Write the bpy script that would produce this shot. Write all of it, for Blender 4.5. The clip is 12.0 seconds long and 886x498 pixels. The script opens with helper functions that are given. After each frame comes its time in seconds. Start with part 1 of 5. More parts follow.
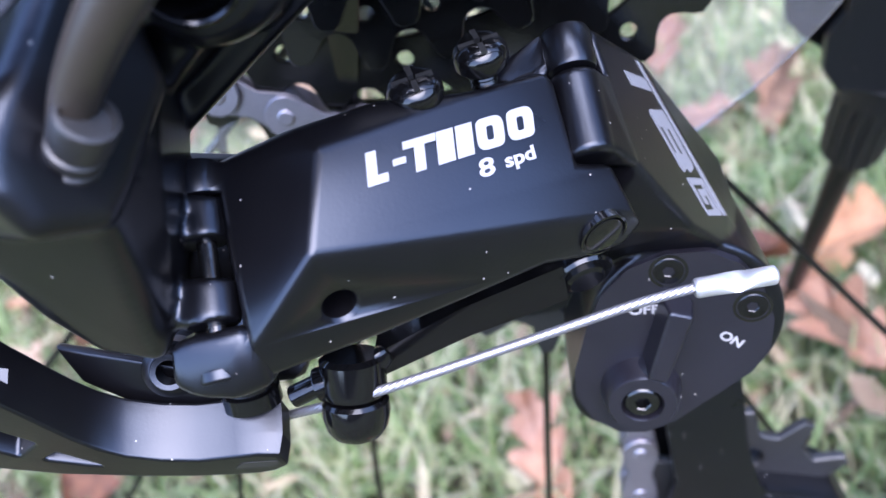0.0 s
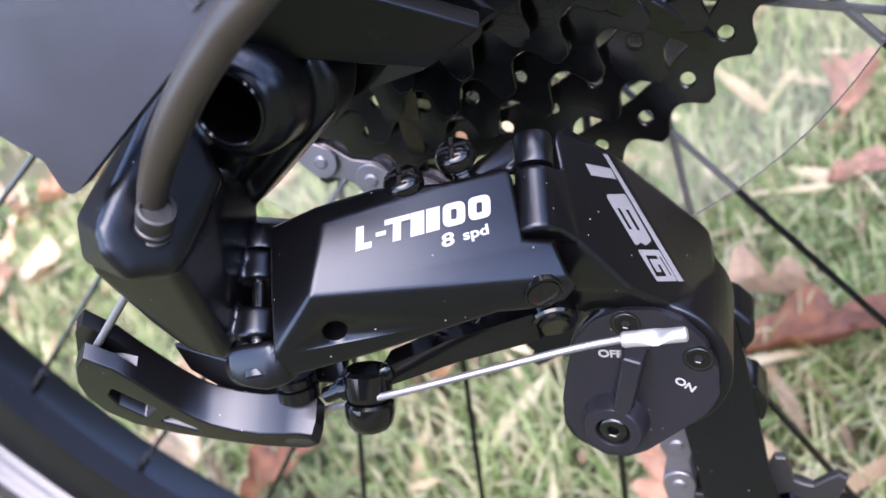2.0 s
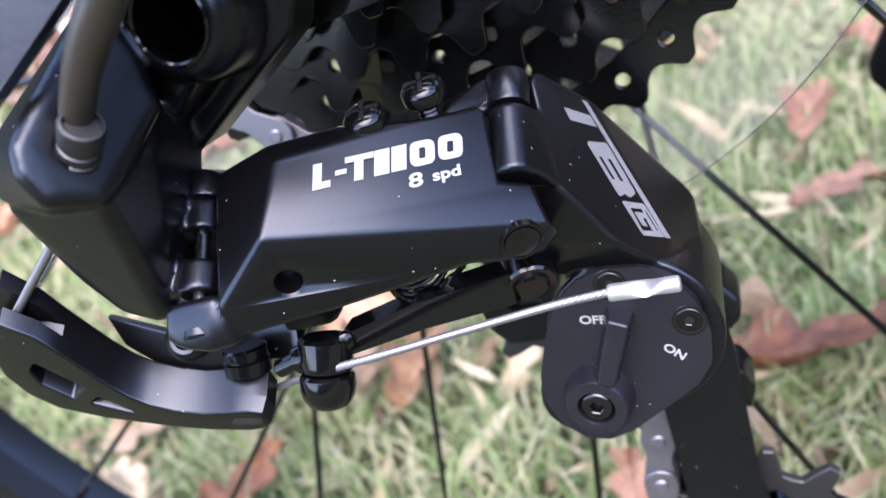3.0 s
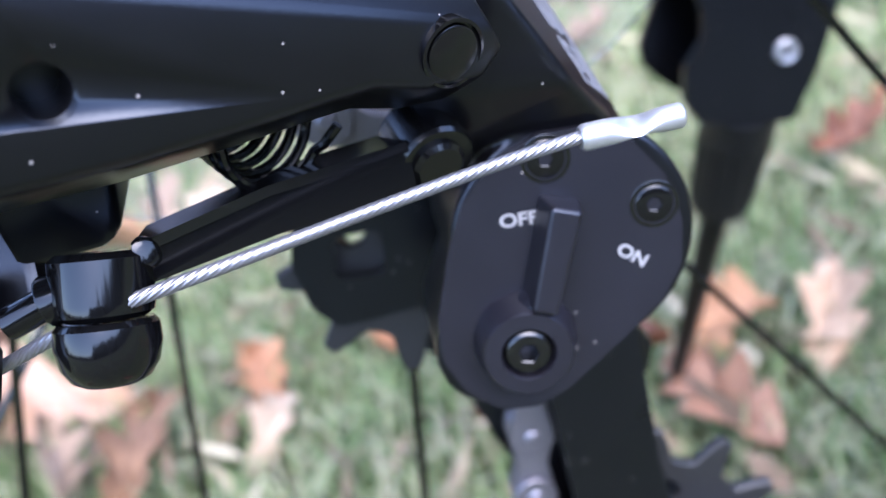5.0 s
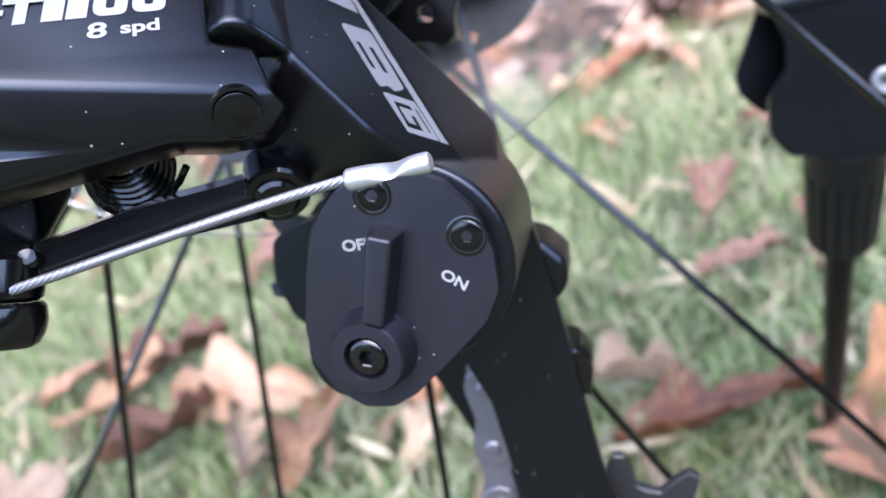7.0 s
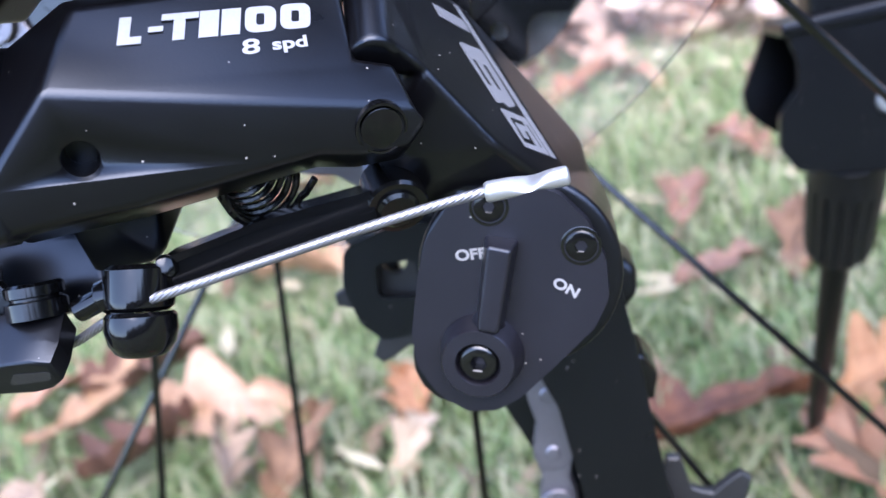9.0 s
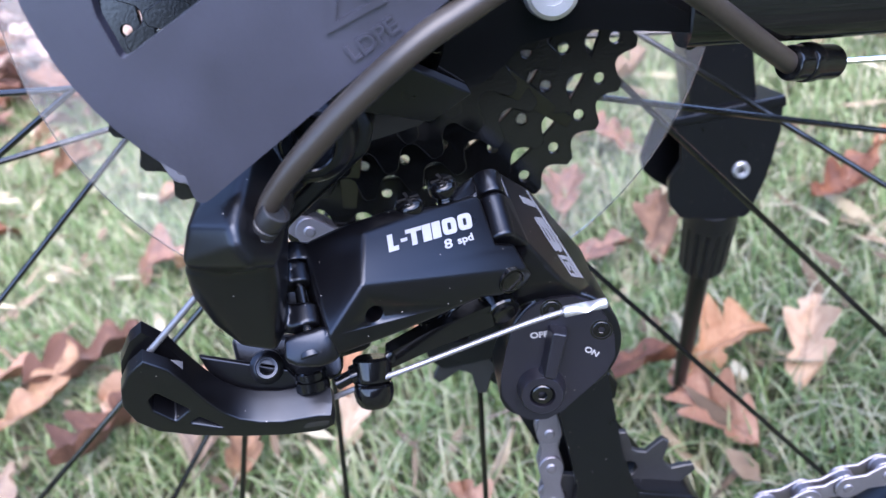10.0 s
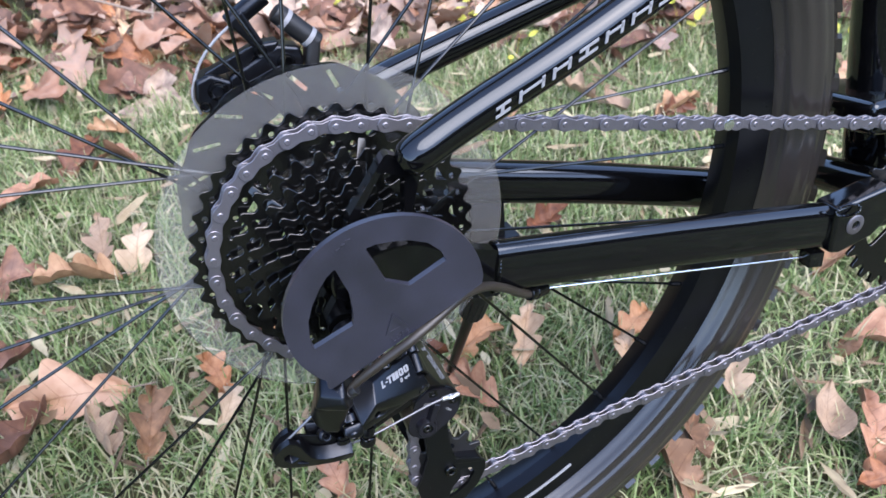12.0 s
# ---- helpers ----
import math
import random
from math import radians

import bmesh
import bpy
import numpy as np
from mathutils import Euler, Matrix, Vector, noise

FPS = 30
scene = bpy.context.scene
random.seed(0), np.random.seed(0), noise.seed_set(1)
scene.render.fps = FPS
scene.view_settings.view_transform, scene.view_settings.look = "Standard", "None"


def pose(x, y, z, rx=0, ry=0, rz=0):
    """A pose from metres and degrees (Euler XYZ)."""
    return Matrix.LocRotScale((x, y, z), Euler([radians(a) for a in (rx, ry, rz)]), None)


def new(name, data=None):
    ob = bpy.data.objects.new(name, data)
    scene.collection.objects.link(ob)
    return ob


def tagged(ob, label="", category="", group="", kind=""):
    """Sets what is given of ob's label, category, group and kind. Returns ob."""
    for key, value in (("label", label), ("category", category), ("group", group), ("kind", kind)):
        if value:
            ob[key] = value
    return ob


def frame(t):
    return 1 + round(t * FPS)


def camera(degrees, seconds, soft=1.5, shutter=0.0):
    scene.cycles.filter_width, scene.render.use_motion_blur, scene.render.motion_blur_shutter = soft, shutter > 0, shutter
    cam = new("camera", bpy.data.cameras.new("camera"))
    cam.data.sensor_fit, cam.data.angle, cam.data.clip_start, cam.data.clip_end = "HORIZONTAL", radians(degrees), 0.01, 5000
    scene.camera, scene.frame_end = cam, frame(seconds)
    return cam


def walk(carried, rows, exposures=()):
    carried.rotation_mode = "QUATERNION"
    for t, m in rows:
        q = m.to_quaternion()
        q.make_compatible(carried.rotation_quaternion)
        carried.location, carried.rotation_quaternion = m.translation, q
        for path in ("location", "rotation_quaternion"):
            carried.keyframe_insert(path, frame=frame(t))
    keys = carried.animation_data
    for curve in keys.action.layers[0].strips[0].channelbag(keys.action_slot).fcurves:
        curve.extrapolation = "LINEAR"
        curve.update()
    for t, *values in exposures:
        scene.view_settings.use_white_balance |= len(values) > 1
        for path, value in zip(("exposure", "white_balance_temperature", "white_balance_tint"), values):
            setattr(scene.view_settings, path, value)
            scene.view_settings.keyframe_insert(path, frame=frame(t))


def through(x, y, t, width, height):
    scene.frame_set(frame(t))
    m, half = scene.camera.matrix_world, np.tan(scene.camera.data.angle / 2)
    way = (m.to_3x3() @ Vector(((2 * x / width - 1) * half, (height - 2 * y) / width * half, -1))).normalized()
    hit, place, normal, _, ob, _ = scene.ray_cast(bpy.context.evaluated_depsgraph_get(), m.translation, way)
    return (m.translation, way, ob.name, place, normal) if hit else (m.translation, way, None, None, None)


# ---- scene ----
cam = camera(57.06, 12.0)
cam.data.dof.use_dof, cam.data.dof.aperture_fstop = True, 21.0
# seconds, eye in metres, turn in degrees
PATH = [
    (0, 0.01739, -0.13836, 0.35882, 48.849, 12.987, 0.693),
    (0.5, 0.02119, -0.13875, 0.35822, 49.162, 14.270, 3.406),
    (1, 0.02849, -0.14644, 0.36253, 50.699, 15.620, 6.184),
    (1.5, 0.03898, -0.15596, 0.36649, 52.670, 17.555, 10.244),
    (2, 0.05852, -0.15690, 0.37398, 54.293, 19.711, 14.882),
    (2.5, 0.07377, -0.14921, 0.37517, 55.268, 20.667, 17.197),
    (3, 0.05048, -0.15685, 0.35560, 56.911, 18.303, 12.262),
    (3.5, 0.02636, -0.16614, 0.33974, 57.777, 14.979, 4.503),
    (3.7, 0.02027, -0.16699, 0.33567, 58.224, 13.693, 1.508),
    (5.3, 0.01459, -0.12960, 0.31334, 58.921, 10.513, -8.240),
    (5.5, 0.02175, -0.13324, 0.31260, 59.932, 11.835, -6.237),
    (6, 0.04344, -0.13829, 0.31695, 60.883, 14.074, 0.887),
    (6.5, 0.05976, -0.14397, 0.31688, 62.569, 15.643, 5.784),
    (7, 0.06416, -0.14764, 0.31254, 63.685, 16.466, 8.539),
    (7.5, 0.05445, -0.14070, 0.30817, 64.845, 16.531, 9.080),
    (7.7, 0.04927, -0.14078, 0.30711, 64.274, 15.899, 6.718),
    (9.3, 0.04124, -0.16570, 0.33128, 63.258, 14.332, 4.465),
    (9.5, 0.03478, -0.17621, 0.34491, 62.113, 13.612, 2.194),
    (10, 0.01379, -0.21216, 0.39487, 58.142, 11.033, -4.527),
    (10.5, -0.01616, -0.25124, 0.46798, 54.218, 7.340, -11.161),
    (11, -0.04213, -0.28015, 0.55169, 50.956, 3.899, -15.674),
    (11.5, -0.05662, -0.31341, 0.59851, 50.475, 1.695, -18.618),
    (12, -0.06798, -0.33937, 0.62526, 50.885, 0.548, -20.585),
]
EXPOSURES = [(0.0, 3.45, 5900, 24), (0.5, 3.5, 5950, 29), (1.0, 3.52, 6100, 30), (1.5, 3.48, 6350, 27), (2.0, 3.4, 6750, 24), (2.5, 3.35, 7000, 21), (3.0, 3.3, 6600, 22), (3.5, 3.25, 6150, 22), (5.5, 3.25, 5850, 21), (6.5, 3.2, 6050, 20), (7.5, 3.15, 6250, 20), (9.5, 3.22, 5950, 21), (10.0, 3.12, 5950, 23), (10.5, 2.93, 6150, 22), (11.0, 2.68, 6300, 18), (12.0, 2.53, 6300, 16)]
walk(cam, [(t, pose(x, y, z, rx, ry, rz)) for t, x, y, z, rx, ry, rz in PATH], EXPOSURES)

# ---- daylight: open shade under a bright sky ----
SUN_ELEVATION, SUN_TURN = 58.0, 165.0
world = bpy.data.worlds.new("sky")
scene.world = world
world.use_nodes = True
sky = world.node_tree.nodes.new("ShaderNodeTexSky")
sky.sky_type, sky.sun_disc = "NISHITA", False
sky.sun_elevation, sky.sun_rotation = radians(SUN_ELEVATION), radians(SUN_TURN)
background = world.node_tree.nodes["Background"]
world.node_tree.links.new(sky.outputs[0], background.inputs[0])
background.inputs[1].default_value = 0.15
sun_lamp = bpy.data.lights.new("sun", "SUN")
sun_lamp.energy, sun_lamp.angle, sun_lamp.color = 1.05, radians(60), (0.98, 0.98, 0.98)
sun = new("sun", sun_lamp)
sun.rotation_euler = (radians(90 - SUN_ELEVATION), 0, radians(180 - SUN_TURN))


# ---- materials ----
def material(name, colour, rough, metal=0.0, grain=0.0, size=400.0, bump=0.0, stain=0.0, coat=0.0, spread=0.0, specular=0.5, dust=0.0, sky_tint=None):
    """Plain surface with fine grain and larger stains. size: grains to the metre; spread: change from piece to piece."""
    m = bpy.data.materials.new(name)
    m.use_nodes = True
    nodes, links = m.node_tree.nodes, m.node_tree.links
    shader = nodes["Principled BSDF"]
    shader.inputs["Roughness"].default_value = rough
    shader.inputs["Metallic"].default_value = metal
    shader.inputs["Coat Weight"].default_value = coat
    shader.inputs["Coat Roughness"].default_value = 0.06
    shader.inputs["Specular IOR Level"].default_value = specular
    # bluish reflection tint: the sky's blue put into the black surfaces' colour
    if sky_tint:
        shader.inputs["Specular Tint"].default_value = (*sky_tint, 1)
    where = nodes.new("ShaderNodeTexCoord")
    fine, broad = nodes.new("ShaderNodeTexNoise"), nodes.new("ShaderNodeTexNoise")
    fine.inputs["Scale"].default_value, fine.inputs["Detail"].default_value = size, 4
    broad.inputs["Scale"].default_value, broad.inputs["Detail"].default_value = size / 14, 5
    links.new(where.outputs["Object"], fine.inputs["Vector"])
    links.new(where.outputs["Object"], broad.inputs["Vector"])
    total = nodes.new("ShaderNodeMath")
    total.operation = "MULTIPLY_ADD"
    links.new(fine.outputs[0], total.inputs[0])
    total.inputs[1].default_value = 2 * grain
    total.inputs[2].default_value = 1 - grain
    wear = nodes.new("ShaderNodeMath")
    wear.operation = "MULTIPLY_ADD"
    links.new(broad.outputs[0], wear.inputs[0])
    wear.inputs[1].default_value = 2 * stain
    wear.inputs[2].default_value = -stain
    both = nodes.new("ShaderNodeMath")
    links.new(total.outputs[0], both.inputs[0])
    links.new(wear.outputs[0], both.inputs[1])
    last = both
    if spread:
        info = nodes.new("ShaderNodeObjectInfo")
        shift = nodes.new("ShaderNodeMath")
        shift.operation = "MULTIPLY_ADD"
        links.new(info.outputs["Random"], shift.inputs[0])
        shift.inputs[1].default_value = 2 * spread
        shift.inputs[2].default_value = -spread
        last = nodes.new("ShaderNodeMath")
        links.new(both.outputs[0], last.inputs[0])
        links.new(shift.outputs[0], last.inputs[1])
    tint = nodes.new("ShaderNodeVectorMath")
    tint.operation = "SCALE"
    tint.inputs[0].default_value = colour
    links.new(last.outputs[0], tint.inputs["Scale"])
    links.new(tint.outputs[0], shader.inputs["Base Color"])
    if dust:
        cells = nodes.new("ShaderNodeTexVoronoi")
        cells.inputs["Scale"].default_value = 420
        links.new(where.outputs["Object"], cells.inputs["Vector"])
        near, some, both_of = nodes.new("ShaderNodeMath"), nodes.new("ShaderNodeMath"), nodes.new("ShaderNodeMath")
        near.operation, near.inputs[1].default_value = "LESS_THAN", 0.06
        some.operation, some.inputs[1].default_value = "GREATER_THAN", 1 - dust
        both_of.operation = "MULTIPLY"
        links.new(cells.outputs["Distance"], near.inputs[0])
        links.new(cells.outputs["Color"], some.inputs[0])
        links.new(near.outputs[0], both_of.inputs[0])
        links.new(some.outputs[0], both_of.inputs[1])
        speck = nodes.new("ShaderNodeMix")
        speck.data_type = "RGBA"
        links.new(both_of.outputs[0], speck.inputs["Factor"])
        links.new(tint.outputs[0], speck.inputs["A"])
        speck.inputs["B"].default_value = (0.16, 0.15, 0.14, 1)
        links.new(speck.outputs["Result"], shader.inputs["Base Color"])
    gloss = nodes.new("ShaderNodeMath")
    gloss.operation = "MULTIPLY_ADD"
    links.new(broad.outputs[0], gloss.inputs[0])
    gloss.inputs[1].default_value = 0.25 * rough
    gloss.inputs[2].default_value = rough - 0.125 * rough
    links.new(gloss.outputs[0], shader.inputs["Roughness"])
    if bump:
        relief = nodes.new("ShaderNodeBump")
        relief.inputs["Strength"].default_value = bump
        relief.inputs["Distance"].default_value = 0.3 / size
        links.new(fine.outputs[0], relief.inputs["Height"])
        links.new(relief.outputs[0], shader.inputs["Normal"])
    return m


SATIN = material("satin_black_anodised", (0.0016, 0.0015, 0.0018), 0.29, 0.0, 0.10, 2500, 0.10, 0.18, dust=0.45, specular=0.38, sky_tint=(0.80, 0.87, 1.0))
GLOSS = material("glossy_black", (0.002, 0.002, 0.0022), 0.13, 0.0, 0.05, 1200, 0.0, 0.1, specular=0.36)
PAINT = material("black_gloss_paint", (0.002, 0.002, 0.0022), 0.09, 0.0, 0.05, 900, 0.02, 0.1, coat=0.25, specular=0.36, sky_tint=(0.85, 0.92, 1.0))
PLASTIC = material("grey_black_plastic", (0.0145, 0.0145, 0.0225), 0.36, 0.0, 0.12, 900, 0.14, 0.65, specular=0.75)
STEEL_BLACK = material("black_steel", (0.002, 0.002, 0.002), 0.16, 0.0, 0.12, 1200, 0.08, 0.2)
CABLE = material("cable_steel", (0.16, 0.16, 0.168), 0.36, 0.7, 0.06, 1500, 0.05, 0.1)
CHAIN_STEEL = material("grey_chain_steel", (0.155, 0.147, 0.16), 0.42, 0.85, 0.12, 1500, 0.08, 0.2, spread=0.08)
ROTOR = material("polished_rotor_steel", (0.36, 0.36, 0.38), 0.14, 1.0, 0.05, 600, 0.0, 0.15)
BRIGHT = material("bright_steel", (0.75, 0.76, 0.78), 0.22, 1.0, 0.06, 1500, 0.05, 0.1)
ALLOY = material("aluminium_crimp", (0.40, 0.405, 0.41), 0.36, 0.8, 0.08, 1500, 0.1, 0.1)
RUBBER = material("black_rubber", (0.006, 0.0058, 0.0058), 0.48, 0.0, 0.15, 700, 0.2, 0.3)
TYRE_RUBBER = material("tyre_rubber", (0.017, 0.0145, 0.0125), 0.22, 0.0, 0.15, 160, 0.03, 0.45, specular=0.6)
HOSE = material("brown_black_hose", (0.019, 0.0155, 0.012), 0.36, 0.0, 0.15, 700, 0.08, 0.35, specular=0.35)
SOFTPRINT = material("light_grey_print", (0.19, 0.185, 0.18), 0.5, 0.0, 0.12, 3000, 0.05, 0.1)
PRINT = material("silver_print", (0.21, 0.21, 0.215), 0.5, 0.0, 0.12, 3000, 0.05, 0.1)
GREYPRINT = material("grey_print", (0.11, 0.112, 0.12), 0.5, 0.0, 0.12, 3000, 0.05, 0.1)
# satin black with a lighter base: reflected sky put into cover and lever
SATIN_LIT = material("satin_black_lit", (0.0062, 0.0056, 0.0075), 0.34, 0.0, 0.10, 2500, 0.12, 0.15, dust=0.35, specular=0.42, sky_tint=(0.82, 0.88, 1.0))


def clear_plastic():
    """A thin clear sheet: mostly see-through, a little haze, gloss by Fresnel."""
    m = bpy.data.materials.new("clear_plastic")
    m.use_nodes = True
    nodes, links = m.node_tree.nodes, m.node_tree.links
    nodes.remove(nodes["Principled BSDF"])
    see, gloss, haze = nodes.new("ShaderNodeBsdfTransparent"), nodes.new("ShaderNodeBsdfGlossy"), nodes.new("ShaderNodeBsdfDiffuse")
    see.inputs[0].default_value = (0.95, 0.95, 0.94, 1)
    gloss.inputs["Roughness"].default_value = 0.05
    haze.inputs[0].default_value = (0.8, 0.79, 0.76, 1)
    edge, first, second = nodes.new("ShaderNodeFresnel"), nodes.new("ShaderNodeMixShader"), nodes.new("ShaderNodeMixShader")
    edge.inputs[0].default_value = 1.22
    first.inputs[0].default_value = 0.035
    links.new(see.outputs[0], first.inputs[1])
    links.new(haze.outputs[0], first.inputs[2])
    links.new(edge.outputs[0], second.inputs[0])
    links.new(first.outputs[0], second.inputs[1])
    links.new(gloss.outputs[0], second.inputs[2])
    links.new(second.outputs[0], nodes["Material Output"].inputs["Surface"])
    return m


CLEAR = clear_plastic()

# ---- mesh helpers: lengths in millimetres in the bicycle's own axes ----
MM = 0.001
V = Vector


def finish(bm, sharp=32.0):
    bmesh.ops.recalc_face_normals(bm, faces=bm.faces)
    for f in bm.faces:
        f.smooth = True
    for e in bm.edges:
        if len(e.link_faces) == 2 and e.calc_face_angle(0) > radians(sharp):
            e.smooth = False
    return bm


def soften(bm, width, turn=25.0, steps=2):
    if width:
        sharp = [e for e in bm.edges if len(e.link_faces) == 2 and e.calc_face_angle(0) > radians(turn)]
        bmesh.ops.bevel(bm, geom=sharp, offset=width, segments=steps, profile=0.5, affect="EDGES", clamp_overlap=True)
    return bm


def mesh_of(name, bm, mat, sharp=32.0, scale=MM):
    finish(bm, sharp)
    if scale != 1:
        bmesh.ops.scale(bm, vec=(scale, scale, scale), verts=bm.verts)
    data = bpy.data.meshes.new(name)
    bm.to_mesh(data)
    bm.free()
    data.materials.append(mat)
    return data


def weigh(ob):
    """Let the large faces set the shading of the rounded edges between them."""
    ease = ob.modifiers.new("weigh", "WEIGHTED_NORMAL")
    ease.keep_sharp, ease.weight = True, 100


def part(name, bm, mat, parent, label="", sharp=32.0):
    ob = new(name, mesh_of(name, bm, mat, sharp))
    ob.parent = parent
    if name not in ("spoke", "nipple", "raised_mark", "printed_block", "printed_mark", "model_mark", "tyre", "return_spring", "gear_cable", "joining_plate", "outer_link") and len(ob.data.vertices) < 20000:
        weigh(ob)
    return tagged(ob, label)


def frame_of(origin, along, up):
    """Axes with x along, y as near up as it goes, z out of the face."""
    x = V(along).normalized()
    z = x.cross(V(up)).normalized()
    y = z.cross(x)
    return Matrix.Translation(V(origin)) @ Matrix((x, y, z)).transposed().to_4x4()


def hull(points, bevel=0.6, steps=2):
    bm = bmesh.new()
    for p in points:
        bm.verts.new(p)
    done = bmesh.ops.convex_hull(bm, input=bm.verts)
    loose = [v for v in bm.verts if not v.link_faces]
    bmesh.ops.delete(bm, geom=loose, context="VERTS")
    bmesh.ops.dissolve_limit(bm, angle_limit=radians(4), verts=bm.verts, edges=bm.edges)
    return soften(bm, bevel, 12, steps)


def round_hull(points, r, fine=2):
    """A convex body with its corners and edges rounded to the radius r."""
    mid = sum((V(p) for p in points), V((0, 0, 0))) / len(points)
    ball = bmesh.new()
    bmesh.ops.create_icosphere(ball, subdivisions=fine, radius=r)
    dots = [v.co.copy() for v in ball.verts]
    ball.free()
    bm = bmesh.new()
    for p in points:
        c = V(p) + (mid - V(p)).normalized() * min(1.15 * r, 0.8 * (mid - V(p)).length)
        for d in dots:
            bm.verts.new(c + d)
    bmesh.ops.convex_hull(bm, input=bm.verts)
    bmesh.ops.delete(bm, geom=[v for v in bm.verts if not v.link_faces], context="VERTS")
    bmesh.ops.dissolve_limit(bm, angle_limit=radians(1.5), verts=bm.verts, edges=bm.edges)
    return bm


def ring(n, r, cx=0.0, cy=0.0, start=0.0):
    return [(cx + r * math.cos(start + 2 * math.pi * i / n), cy + r * math.sin(start + 2 * math.pi * i / n)) for i in range(n)]


def rounded(corners, radius, steps=5):
    """The outline of a polygon with rounded corners. radius: one for all or one each."""
    out, n = [], len(corners)
    radii = radius if isinstance(radius, (list, tuple)) else [radius] * n
    for i in range(n):
        p, a, b = V(corners[i]), V(corners[i - 1]), V(corners[(i + 1) % n])
        u, w = (a - p), (b - p)
        r = min(radii[i], 0.49 * u.length, 0.49 * w.length)
        if r <= 0.01:
            out.append(tuple(p))
            continue
        half = u.angle(w) / 2
        reach = min(r / max(math.tan(half), 0.05), 0.49 * u.length, 0.49 * w.length)
        s, e = p + u.normalized() * reach, p + w.normalized() * reach
        for k in range(steps + 1):
            f = k / steps
            out.append(tuple((1 - f) ** 2 * s + 2 * f * (1 - f) * p + f * f * e))
    return out


def plate(outline, holes, at, thick, bevel=0.0, steps=2):
    """A flat piece with holes: its face lies in the x-y plane of the frame at, and it goes back by thick."""
    bm = bmesh.new()
    edges = []
    for loop in [outline, *holes]:
        vs = [bm.verts.new((x, y, 0)) for x, y in loop]
        edges += [bm.edges.new((vs[i - 1], vs[i])) for i in range(len(vs))]
    bmesh.ops.triangle_fill(bm, use_beauty=True, use_dissolve=False, edges=edges)
    made = bmesh.ops.extrude_face_region(bm, geom=bm.faces[:])
    bmesh.ops.translate(bm, vec=(0, 0, -thick), verts=[v for v in made["geom"] if isinstance(v, bmesh.types.BMVert)])
    bmesh.ops.recalc_face_normals(bm, faces=bm.faces)
    if bevel:
        rim = [e for e in bm.edges if len(e.link_faces) == 2 and e.calc_face_angle(0) > radians(60) and abs(e.verts[0].co.z - e.verts[1].co.z) < 1e-4]
        bmesh.ops.bevel(bm, geom=rim, offset=bevel, segments=steps, profile=0.5, affect="EDGES", clamp_overlap=True)
    bmesh.ops.transform(bm, matrix=at, verts=bm.verts)
    return bm


def turned(profile, origin, axis, n=32, around=None):
    """A body of revolution: profile of (radius, height along the axis)."""
    axis = V(axis).normalized()
    side = V(around) if around else (V((0, 0, 1)) if abs(axis.z) < 0.9 else V((1, 0, 0)))
    x = side.cross(axis).normalized()
    y = axis.cross(x)
    bm = bmesh.new()
    rings = []
    for r, hgt in profile:
        c = V(origin) + axis * hgt
        if r < 1e-6:
            rings.append([bm.verts.new(c)])
        else:
            rings.append([bm.verts.new(c + r * (math.cos(2 * math.pi * i / n) * x + math.sin(2 * math.pi * i / n) * y)) for i in range(n)])
    for a, b in zip(rings, rings[1:]):
        for i in range(n):
            j = (i + 1) % n
            if len(a) == 1 and len(b) == 1:
                continue
            if len(a) == 1:
                bm.faces.new((a[0], b[i], b[j]))
            elif len(b) == 1:
                bm.faces.new((a[i], a[j], b[0]))
            else:
                bm.faces.new((a[i], a[j], b[j], b[i]))
    return bm


def rod(p, q, r, n=20, bevel=0.0):
    p, q = V(p), V(q)
    length = (q - p).length
    b = min(bevel, r * 0.9, length * 0.45)
    if b:
        prof = [(0, 0), (r - b, 0), (r - 0.3 * b, 0.3 * b), (r, b), (r, length - b), (r - 0.3 * b, length - 0.3 * b), (r - b, length), (0, length)]
    else:
        prof = [(0, 0), (r, 0), (r, length), (0, length)]
    return turned(prof, p, q - p, n)


def smooth_path(points, steps=8):
    pts = [V(p) for p in points]
    pts = [2 * pts[0] - pts[1], *pts, 2 * pts[-1] - pts[-2]]
    out = []
    for i in range(1, len(pts) - 2):
        a, b, c, d = pts[i - 1 : i + 3]
        for k in range(steps):
            f = k / steps
            out.append(0.5 * (2 * b + (c - a) * f + (2 * a - 5 * b + 4 * c - d) * f * f + (3 * b - a - 3 * c + d) * f**3))
    out.append(pts[-2])
    return out


def sweep(path, radius, n=14, flat=1.0, up=(0, 0, 1), cap=True, boxy=1.0):
    """A tube along the path. radius: a number or one each; flat: its height over its width; boxy: below 1 for flat sides."""

    def bent(v):
        return math.copysign(abs(v) ** boxy, v)

    path = [V(p) for p in path]
    bm, rings, ref = bmesh.new(), [], V(up)
    for i, p in enumerate(path):
        d = (path[min(i + 1, len(path) - 1)] - path[max(i - 1, 0)]).normalized()
        x = d.cross(ref)
        x = x.normalized() if x.length > 1e-4 else V((1, 0, 0))
        y = x.cross(d)
        r = radius[i] if isinstance(radius, (list, tuple)) else radius
        rings.append([bm.verts.new(p + r * (bent(math.cos(2 * math.pi * k / n)) * x + flat * bent(math.sin(2 * math.pi * k / n)) * y)) for k in range(n)])
    for a, b in zip(rings, rings[1:]):
        for k in range(n):
            bm.faces.new((a[k], a[(k + 1) % n], b[(k + 1) % n], b[k]))
    if cap:
        bm.faces.new(rings[0])
        bm.faces.new(rings[-1])
    return bm


